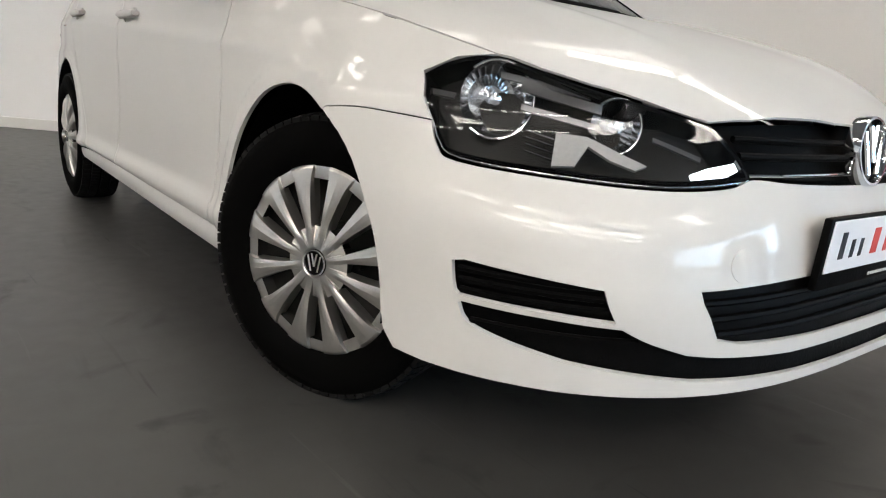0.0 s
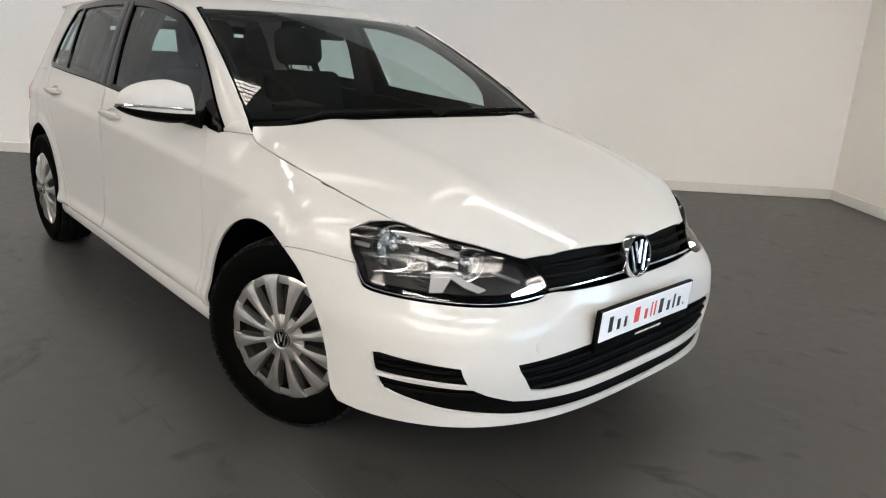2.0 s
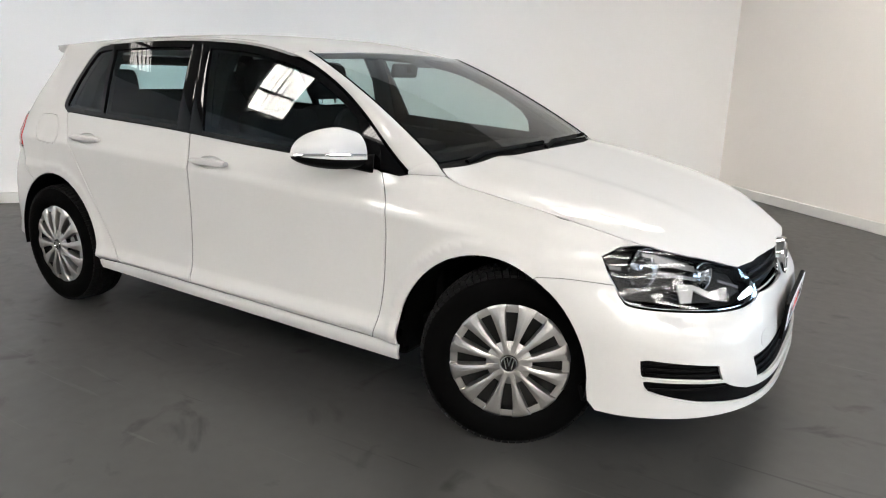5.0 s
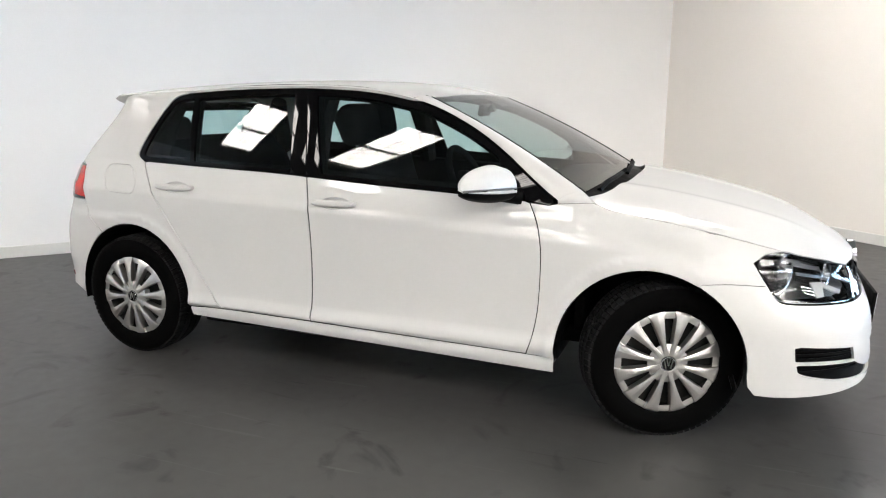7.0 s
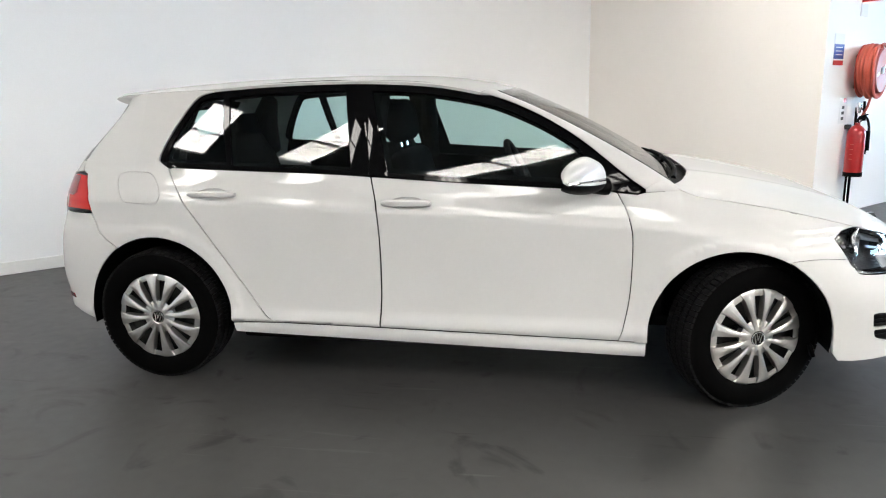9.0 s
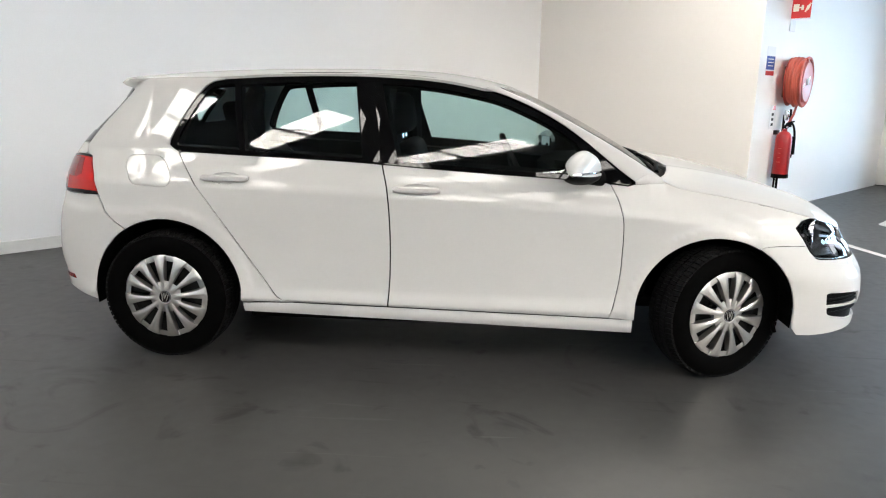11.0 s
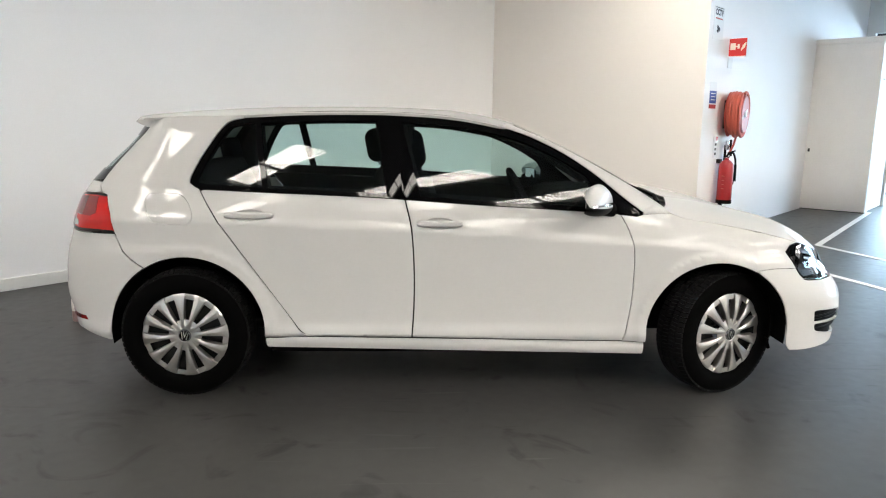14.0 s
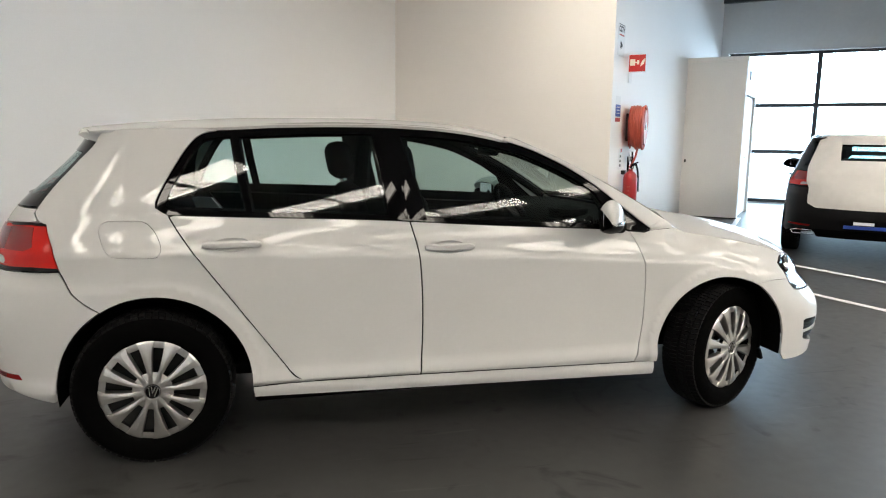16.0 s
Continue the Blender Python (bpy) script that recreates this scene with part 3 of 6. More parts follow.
def headlight(car, sign, glow):
    """A wrap-round lamp unit: black bowl, two round reflectors, chrome strip, ribbons modelling reflections, and a
    clear lens.
    """
    S = lambda p, z: shell(p, z, sign)
    top = bend([X(1.677, 0.724), X(1.715, 0.752), X(1.775, 0.762), X(1.90, 0.722), Y(0.52, 0.694), Y(0.441, 0.671)], 4)
    low = bend([Y(0.425, 0.655), Y(0.392, 0.592), Y(0.45, 0.578), Y(0.56, 0.571), Y(0.68, 0.575), X(1.80, 0.588), X(1.755, 0.612), X(1.729, 0.645), X(1.677, 0.724)], 4)
    outline = top + low[:-1]
    unit = empty("headlight")
    unit.parent = car
    tagged(unit, "clear wrap-round headlight with black inside, chrome strip and modelled reflections")
    panel("lamp_bowl", outline, lambda p, z: shell(p, z, sign) - np.stack([0.06 + 0 * p, 0.045 * sign + 0 * p, 0 * p], 1), LAMPINNER, unit, 0.03, 0.0)
    panel("lamp_edge", outline, S, TRIM, unit, 0.015, 0.055, holes=[inset(outline, 0.010)], gap=0.003, lift=-0.002)
    panel("lens", outline, S, LENS, unit, 0.02, 0.0, gap=0.004)

    def on(p, z, deep):
        q = shell(np.array([p]), np.array([z]), sign)[0]
        e = 1e-3
        du = shell(np.array([p + e]), np.array([z]), sign)[0] - q
        n = np.cross(du, (0, 0, 1))
        n /= np.linalg.norm(n)
        if n[0] < 0 and abs(n[0]) > 0.1 or n[1] * sign < 0:
            n = -n
        return Vector(q - n * deep), Vector(n)

    for (p, z), r in (((2.042, 0.686), 0.066), ((2.280, 0.656), 0.046)):
        at, n = on(p, z, 0.040)
        ahead = Vector((0.90, 0.44 * sign, 0)).normalized()
        m = Matrix.Translation(at) @ ahead.to_track_quat("X", "Z").to_matrix().to_4x4()
        part("reflector", lathe([(0.008, -0.040), (r * 0.35, -0.036), (r * 0.65, -0.025), (r * 0.88, -0.008), (r, 0.012)], 26, "x", m=m), REFLECTOR, unit, "faceted chrome bowl reflector")
        part("bulb", lathe([(0.0, 0.004), (0.010, 0.002), (0.013, -0.01), (0.009, -0.045)], 16, "x", m=m), CHROME, unit, "bulb with a metal cap", True)
        part("reflector_ring", tube([m @ Vector((0.012, r * 1.02 * math.cos(t), r * 1.02 * math.sin(t))) for t in np.linspace(-2.3, 2.3, 20)], 0.0024, 6), REFLECTOR, unit, smooth=True)
    back = lambda deep: (lambda p, z: shell(p, z, sign) - np.stack([0.75 * deep + 0 * p, 0.66 * deep * sign + 0 * p, 0 * p], 1))
    # ribbons between the bowls model rooflight reflections; then corner bars, fins, the indicator's arm
    for a, b, h in (((2.05, 0.729), (2.325, 0.690), 0.0055), ((2.095, 0.712), (2.253, 0.682), 0.0075), ((2.105, 0.678), (2.25, 0.652), 0.005), ((1.905, 0.693), (1.965, 0.688), 0.0045), ((2.345, 0.640), (2.440, 0.612), 0.0035)):
        mid = [(a[0] + (b[0] - a[0]) * t, a[1] + (b[1] - a[1]) * t) for t in np.linspace(0, 1, 7)]
        panel("chrome_strip", [(p, z + h) for p, z in mid] + [(p, z - h) for p, z in mid[::-1]], back(0.024), GLINTSTRIP, unit, 0.012, 0.004)
    for k in range(4):
        fin = [on(2.112 + 0.058 * t, 0.640 - 0.011 * k - 0.012 * t, 0.030)[0] for t in np.linspace(0, 1, 5)]
        part("lamp_fin", tube(fin, 0.0014, 6), CHROME, unit)
    part("chrome_strip", tube([on(*(Vector(a)), 0.010)[0] for a in low[5:31]], 0.0042, 6), REFLECTOR, unit)
    wing = [(2.172, 0.640), (2.228, 0.637), (2.300, 0.612), (2.345, 0.598), (2.325, 0.590), (2.275, 0.603), (2.232, 0.622), (2.212, 0.590), (2.168, 0.588)]
    panel("indicator", wing, back(0.026), INDICATOR, unit, 0.012, 0.006, label="milky indicator lens")
    lamp = [(2.425, 0.5905), (2.455, 0.601), (2.500, 0.610), (2.512, 0.598), (2.496, 0.590), (2.430, 0.5840)]
    panel("running_lamp", lamp, back(0.010), glow, unit, 0.02, 0.006, label="bright running lamp")


def mirror(car, sign):
    """Door mirror: painted cap over a black lower shell, indicator strip, glass and foot."""
    m = empty("door_mirror")
    m.parent = car
    tagged(m, "white-capped door mirror with black lower shell")
    def skin(a, b, lower=False):
        # a along the width (0 inner, 1 tip), b round the front
        out = []
        for s, t in zip(a, b):
            s = math.sin(s * math.pi / 2)
            yy = 0.826 + 0.222 * s
            h = (0.116 if not lower else 0.046) * max(0.02, 1 - s ** 2.6) ** 0.55 * (1 - 0.6 * max(0, 0.25 - s))
            dpt = 0.132 * max(0.05, 1 - s ** 3.4) ** 0.6
            th = t * math.pi * 0.8
            sx = 0.706 - 0.100 * s + 0.5 * dpt * math.cos(th)
            zz = 0.955 + 0.018 * s * s + (h if not lower else -0.9 * h) * abs(math.sin(th)) ** 0.8
            out.append((sx, yy * sign, zz))
        return np.array(out)

    def grid(fn, na=20, nb=12):
        bm = bmesh.new()
        vs = [[bm.verts.new(fn(np.array([i / na]), np.array([j / nb]))[0]) for j in range(nb + 1)] for i in range(na + 1)]
        for i in range(na):
            for j in range(nb):
                bm.faces.new((vs[i][j], vs[i + 1][j], vs[i + 1][j + 1], vs[i][j + 1]))
        # close the ends and the back
        bm.faces.new([vs[na][j] for j in range(nb + 1)])
        bm.faces.new([vs[0][j] for j in range(nb, -1, -1)])
        return bm

    part("mirror_cap", grid(lambda a, b: skin(a, b)), WHITE, m, "painted mirror cap", True)
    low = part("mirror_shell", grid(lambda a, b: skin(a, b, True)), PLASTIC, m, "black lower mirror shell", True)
    pts = [tuple(skin(np.array([s]), np.array([0.04]))[0] + np.array([0.001, 0, 0])) for s in np.linspace(0.02, 0.99, 12)]
    part("indicator_strip", tube(pts, 0.006, 8), CHROME, m, "bright indicator strip", True)
    bm = box((0.006, 0.130, 0.075), (0.640, 0.890 * sign, 0.992), 0.002, rot=(0, 0, 24 * sign))
    part("mirror_back", bm, PLASTIC, m)
    part("mirror_glass", box((0.004, 0.120, 0.066), (0.635, 0.890 * sign, 0.992), 0.0015, rot=(0, 0, 24 * sign)), CHROME, m, "mirror glass")
    foot = bmesh.new()
    arm = [(0.655, 0.885, 0.957), (0.69, 0.85, 0.948), (0.735, 0.815, 0.938), (0.775, 0.79, 0.936)]
    tube([(x, y * sign, z) for x, y, z in arm], [0.034, 0.030, 0.030, 0.038], 12, foot)
    part("mirror_foot", foot, PLASTIC, m, smooth=True)


def flank(car, sign, paint):
    S = lambda p, z: shell(p, z, sign)
    belt = lambda x: (x, float(BELT(x)))
    # front door
    def bowl_line(x0, x1, z):
        m, a, b = (x0 + x1) / 2, 0.078, 0.027
        return [(m + a * math.cos(t), z - 0.002 + b * math.sin(t)) for t in np.linspace(0, 2 * math.pi, 29)[:-1]]

    def bowl_at(x0, x1, z):
        m = (x0 + x1) / 2

        def fn(p, q):
            r = np.clip(1 - ((p - m) / 0.079) ** 2 - ((q - z + 0.002) / 0.028) ** 2, 0, 1) ** 0.6
            return shell(p, q, sign) - np.stack([0 * p, 0.014 * sign * r, 0 * p], 1)
        return fn

    grips = ((-0.184, 0.036, 0.871), (-1.103, -0.872, 0.906))
    door = panel("front_door", F_SEAM + [belt(x) for x in np.linspace(0.80, -0.225, 14)] + B_SEAM[::-1], S, paint, car, 0.013, gap=0.0034, thick=0.004, holes=[bowl_line(*grips[0])], label="painted front door")
    rear = panel("rear_door", B_SEAM + [belt(x) for x in np.linspace(-0.26, -1.21, 14)] + R_SEAM[::-1], S, paint, car, 0.013, gap=0.0034, thick=0.004, holes=[bowl_line(*grips[1])], label="painted rear door")
    def sill_at(p, z):
        q = shell(p, z, sign)
        t = np.clip((z - SILL(p)) / 0.070, 0, 1)
        q[:, 1] = sign * (0.861 + 0.013 * np.sin(math.pi * np.clip(0.08 + 0.80 * t, 0, 1)) - TAPER_LOW(p))
        return q

    panel("sill", [(0.953, 0.282), (0.838, 0.284), (-0.207, 0.302), (-0.668, 0.308), (-0.80, 0.306), (-0.924, 0.300), (-0.918, 0.255), (0.951, 0.217)], sill_at, paint, car, 0.012, gap=0.001, label="painted sill below the doors")
    # front wing
    wing = F_SEAM + [(0.900, 0.904), (0.935, 0.913), (1.0, 0.917), (1.075, 0.918), (1.10, 0.909), (1.14, 0.895), (1.22, 0.882), (1.30, 0.869), (1.40, 0.852), (1.4999, 0.832)]
    wing += [X(x, float(HOOD_S(x))) for x in (1.56, 1.62, 1.68, 1.73, 1.772)] + [X(1.715, 0.754), X(1.675, 0.726), X(1.729, 0.645)] + bend([X(1.729, 0.645), X(1.66, 0.651), X(1.58, 0.655), (1.4999, 0.648)], 3)[1:] + FRONT_ARCH + [(0.951, 0.286)]
    # the wing's upper edge closes up to the bonnet
    line_x = np.array([1.0, 1.075, 1.10, 1.14, 1.22, 1.30, 1.40, 1.4999, 1.56, 1.62, 1.68, 1.73, 1.772])
    line_z = np.array([0.917, 0.918, 0.909, 0.895, 0.882, 0.869, 0.852, 0.832] + [float(HOOD_S(x)) for x in line_x[8:]])
    seam_x = np.concatenate([[1.0], np.linspace(1.075, 1.772, 60)])
    seam_z = np.interp(seam_x, line_x, line_z)
    seam_y = shell(np.array([px(x, z) for x, z in zip(seam_x, seam_z)]), seam_z, 1)[:, 1]
    seam_d = np.array([float(HOOD_Y(x)) + 0.0022 - 0.0022 * min(1, max(0, (x - 1.38) / 0.1)) for x in seam_x]) - seam_y
    seam_d[0] = 0.0

    def wing_at(p, z):
        q = shell(p, z, sign)
        w = np.clip(1 - (np.interp(q[:, 0], seam_x, seam_z) - q[:, 2]) / 0.11, 0, 1)
        q[:, 1] += sign * np.interp(q[:, 0], seam_x, seam_d) * w * w * (3 - 2 * w)
        return q

    panel("front_wing", wing, wing_at, paint, car, 0.016, gap=0.0012, label="painted front wing with a flared wheel arch")
    # rear quarter with roof pillar
    lamp_front = [X(-1.640, 0.813), X(-1.665, 0.90), X(-1.694, 0.985)]
    quarter = R_SEAM + [(-1.235, 1.024), (-1.285, 1.052)] + [(x - 0.007, z + 0.004) for x, z in DLO_TOP[5:25]] + [(-1.04, 1.370)]
    quarter += [(x, float(RAIL(x))) for x in (-1.12, -1.2, -1.3, -1.38)] + [(px(x, float(RAIL(x))), float(RAIL(x))) for x in (-1.45, -1.53)]
    quarter += [X(-1.52, 1.317), X(-1.59, 1.24), X(-1.66, 1.16), X(-1.72, 1.08), X(-1.75, 1.03), X(-1.73, 1.0)] + lamp_front[::-1]
    quarter += bend([X(-1.640, 0.813), X(-1.60, 0.73), (px(-1.51, 0.652), 0.652)], 4)[1:] + REAR_ARCH + [(-0.80, 0.308)]
    flap = bend([X(-1.492, 0.970), X(-1.471, 0.997), (-1.38, 1.000), (-1.325, 0.994), (-1.287, 0.958), (-1.263, 0.900), (-1.272, 0.868), (-1.30, 0.860), X(-1.425, 0.864), X(-1.462, 0.884), X(-1.485, 0.93)], 4, True)
    qh = [inset(flap, -0.0025)] if sign < 0 else []
    q = panel("rear_quarter", quarter, S, paint, car, 0.018, gap=0.002, holes=qh, label="painted rear quarter with a wide roof pillar")
    if sign < 0:
        panel("fuel_flap", flap, S, paint, q, 0.025, label="round-cornered fuel flap")
    # windows: black frame and three panes
    dlo = DLO_TOP + [belt(x) for x in np.linspace(0.89, -1.235, 30)][1:-1]
    low = 0.020
    roofz = pchip([p[0] for p in DLO_TOP[24:80]], [p[1] for p in DLO_TOP[24:80]])
    top_at = lambda x: (x, float(roofz(x)) - 0.030)
    front_pane = bend([(-0.166, float(BELT(-0.166)) + low), (-0.205, 1.135), (-0.235, 1.242), (-0.262, float(roofz(-0.262)) - 0.03)], 5) + [top_at(x) for x in np.linspace(-0.22, 0.66, 18)] + [(0.70, 1.03), (0.70, float(BELT(0.70)) + low)] + [(x, float(BELT(x)) + low) for x in np.linspace(0.6, -0.15, 10)]
    rear_pane = [(-0.905, float(BELT(-0.905)) + low), (-0.935, 1.20), (-0.955, float(roofz(-0.955)) - 0.03)] + [top_at(x) for x in np.linspace(-0.9, -0.40, 10)] + [(-0.386, float(roofz(-0.386)) - 0.03), (-0.362, 1.20), (-0.336, float(BELT(-0.336)) + low)] + [(x, float(BELT(x)) + low) for x in np.linspace(-0.4, -0.85, 8)]
    quarter_pane = bend([(-1.215, 1.046), (-1.245, 1.065), (-1.19, 1.190), (-1.12, 1.300), (-1.08, 1.328), (-0.985, 1.338)], 4) + [(-0.965, 1.20), (-0.93, 1.033)]
    panel("window_frame", dlo, S, TRIM, door, 0.025, 0.012, holes=[front_pane, rear_pane, quarter_pane], lift=0.0025, gap=0.001, label="gloss black window surround")
    lining = [(x, z + 0.02) for x, z in DLO_TOP[2:]] + [(0.90, 0.86), (-1.30, 0.96)]
    panel("window_lining", lining, lambda p, z: shell(p, z, sign) - np.stack([0 * p, 0.030 * sign + 0 * p, 0 * p], 1), CABIN, car, 0.03, 0.006, holes=[inset(front_pane, 0.016), inset(rear_pane, 0.010), inset(quarter_pane, 0.008)], label="dark lining round the windows inside")
    # the pillar between the doors carries two narrow, slightly crowned covers
    edges = [pchip([0.95, 1.0, 1.133, 1.243, 1.40], xs) for xs in ([-0.325, -0.333, -0.352, -0.368, -0.396], [-0.243, -0.249, -0.268, -0.291, -0.334], [-0.156, -0.166, -0.205, -0.236, -0.272])]
    for a, b, owner in ((edges[0], edges[1], rear), (edges[1], edges[2], door)):
        heights = np.linspace(0, 1, 12)
        top = lambda e: min(1.365, float(roofz(float(e(1.36)))) - 0.012)
        foot = lambda e: float(BELT(float(e(0.98)))) + 0.008
        cover = [(float(a(z)) + 0.003, z) for z in foot(a) + heights * (top(a) - foot(a))] + [(float(b(z)) - 0.003, z) for z in (foot(b) + heights * (top(b) - foot(b)))[::-1]]

        def cover_at(p, z, a=a, b=b):
            t = np.clip((p - a(z)) / (b(z) - a(z)), 0, 1)
            return shell(p, z, sign) + np.stack([0 * p, (0.003 + 0.0065 * t * (1 - t)) * sign, 0 * p], 1)
        panel("pillar_cover", cover, cover_at, TRIM, owner, 0.008, 0.003, label="gloss black pillar cover")
    for pane, owner in ((front_pane, door), (rear_pane, rear), (quarter_pane, q)):
        w = panel("window_pane", inset(pane, -0.006), S, GLASS, owner, 0.04, 0.0, lift=-0.005, label="tinted side window")
        w.visible_shadow = False
    # handles
    for x0, x1, z, owner in ((-0.184, 0.036, 0.871, door), (-1.103, -0.872, 0.906, rear)):
        y0 = float(side_width(np.array([(x0 + x1) / 2]), np.array([z]))[0])
        bm = bmesh.new()
        n = 14
        rings = []
        for i in range(n + 1):
            t = i / n
            xx = x0 + (x1 - x0) * t
            bulge = 0.033 + 0.006 * math.sin(math.pi * t)
            h = 0.0165 * (1 - abs(2 * t - 1) ** 10 * 0.45)
            rings.append([bm.verts.new((xx, (y0 + bulge - 0.020 + dy * 0.014) * sign, z + dz * h)) for dy, dz in ((-0.9, 0.6), (0.1, 0.95), (0.9, 0.55), (1.05, 0.0), (0.8, -0.6), (0.1, -0.95), (-0.9, -0.6))])
        for p, q2 in zip(rings, rings[1:]):
            for k in range(7):
                bm.faces.new((p[k], p[(k + 1) % 7], q2[(k + 1) % 7], q2[k]))
        bm.faces.new(rings[0]), bm.faces.new(rings[-1][::-1])
        part("door_handle", bm, paint, owner, "painted bow door handle", True)
        panel("handle_recess", bowl_line(x0, x1, z), bowl_at(x0, x1, z), paint, owner, 0.008, 0.0, label="hollow behind the handle")
    # mirror triangle lies in the frame; tail lamp
    lamp = [X(-1.640, 0.813), X(-1.665, 0.90), X(-1.694, 0.988), X(-1.76, 0.992), Y(0.62, 0.985, True), Y(0.42, 0.97, True), Y(0.40, 0.90, True), Y(0.46, 0.825, True), X(-1.85, 0.808)]
    tail = panel("tail_lamp", lamp, S, REDLENS, car, 0.02, 0.02, gap=0.003, lift=0.003, label="red wrap-round tail lamp")
    edge = [X(-1.640, 0.812), X(-1.644, 0.824), X(-1.74, 0.827), X(-1.85, 0.822), Y(0.60, 0.826, True), Y(0.47, 0.834, True), Y(0.46, 0.825, True), X(-1.85, 0.808)]
    panel("lamp_border", edge, S, TRIM, tail, 0.02, 0.004, lift=0.0045, label="black lower lamp edge")
    top_edge = [X(-1.692, 0.980), X(-1.694, 0.989), X(-1.76, 0.993), Y(0.62, 0.986, True), Y(0.62, 0.976, True), X(-1.76, 0.983)]
    panel("lamp_border", top_edge, S, TRIM, tail, 0.02, 0.004, lift=0.0045, label="black upper lamp edge")
    clear = [X(-1.872, 0.831), X(-1.864, 0.842), X(-1.872, 0.858), Y(0.66, 0.862, True), Y(0.52, 0.86, True), Y(0.50, 0.84, True), X(-1.85, 0.828)]
    panel("reversing_lens", clear, S, INDICATOR, tail, 0.02, 0.002, lift=0.005, label="milky reversing lens")
    inner = [X(-1.742, 0.975), X(-1.80, 0.977), Y(0.60, 0.968, True), Y(0.45, 0.955, True), Y(0.43, 0.90, True), Y(0.60, 0.885, True), X(-1.78, 0.885), X(-1.745, 0.90)]
    panel("lamp_inner", inner, S, DARKRED, tail, 0.02, 0.002, lift=0.0048, label="dark red inner lamp")
    panel("boot_lining", inset(lamp, -0.03), lambda p, z: shell(p, z, sign) + np.array([0.05, -0.06 * sign, 0]), CABIN, car, 0.05, 0.0)
    refl = [Y(0.79, 0.372, True), Y(0.78, 0.392, True), Y(0.55, 0.385, True), Y(0.56, 0.365, True)]
    panel("rear_reflector", refl, S, DARKRED, car, 0.02, 0.004, lift=0.004, label="red bumper reflector")
    # windscreen pillar
    panel("windscreen_pillar", [(0, 0.0), (0, 1), (1, 1), (1, 0.0)], lambda s, r: pillar_at(s, r, sign), paint, car, 0.08, 0.008)
    # the wing's root between the pillar's foot and the bonnet
    root = lambda r: pillar_at(np.ones_like(r), r, sign)
    edge = lambda r: wing_at(0.935 + 0.14 * r, np.interp(0.935 + 0.14 * r, [0.935, 1.0, 1.075], [0.913, 0.917, 0.918]))
    panel("wing_root", [(0, 0), (1, 0), (1, 1), (0, 1)], lambda r, b: root(r) * (1 - b)[:, None] + edge(r) * b[:, None] + np.outer(4 * b * (1 - b), (0, 0.004 * sign, 0.003)), paint, car, 0.12, 0.008)
    headlight(car, sign, GLOW)
    mirror(car, sign)
    # arch liners, door cards
    part("wheel_deflector", box((0.018, 0.18, 0.060), (1.640, 0.68 * sign, 0.238), 0.006, 2, (0, -18, 0)), PLASTIC, car, "black rubber flap ahead of the front wheel", True)
    for cx, cz, r in ((AXLE, 0.32, 0.362), (-1.30, 0.325, 0.374)):
        bm = bmesh.new()
        n = 30
        ring = [[bm.verts.new((cx + r * math.cos(math.pi * (k / n * 1.10 - 0.05)), yy * sign, cz + r * math.sin(math.pi * (k / n * 1.10 - 0.05)))) for k in range(n + 1)] for yy in (0.42, 0.850)]
        for k in range(n):
            bm.faces.new((ring[0][k], ring[0][k + 1], ring[1][k + 1], ring[1][k]))
        bm.faces.new(ring[0])
        part("arch_liner", bm, PLASTIC, car, "black wheel arch liner")
    card = [(0.80, 0.36), (0.80, 0.90), (0.0, 0.945), (-0.9, 0.99), (-1.20, 1.0), (-0.75, 0.36)]
    panel("door_card", card, lambda p, z: shell(p, z, sign) - np.array([0, 0.075 * sign, 0]), CABIN, car, 0.08, 0.02)
    # inside of the pillars
    part("pillar_lining", tube([(-0.27, 0.70 * sign, 0.95), (-0.26, 0.615 * sign, 1.22), (-0.25, 0.54 * sign, 1.35)], [0.055, 0.05, 0.045], 10), CABIN, car, smooth=True)
    part("pillar_lining", tube([(-1.36, 0.60 * sign, 1.0), (-1.33, 0.53 * sign, 1.20), (-1.26, 0.47 * sign, 1.32)], [0.09, 0.08, 0.05], 10), CABIN, car, smooth=True)
    part("pillar_lining", tube([tuple(screen_at(np.array([0.97 * sign]), np.array([b]))[0] - np.array([0.05, 0.02 * sign, 0.012])) for b in np.linspace(0.0, 1, 8)], 0.022, 8), CABIN, car, smooth=True)


def wheel(car, x, y, steer):
    w = empty("wheel")
    w.parent = car
    w.matrix_basis = pose(x, y, 0.312, 0, 0, steer)
    tagged(w, "road wheel with a black tyre and silver hubcap")
    return w


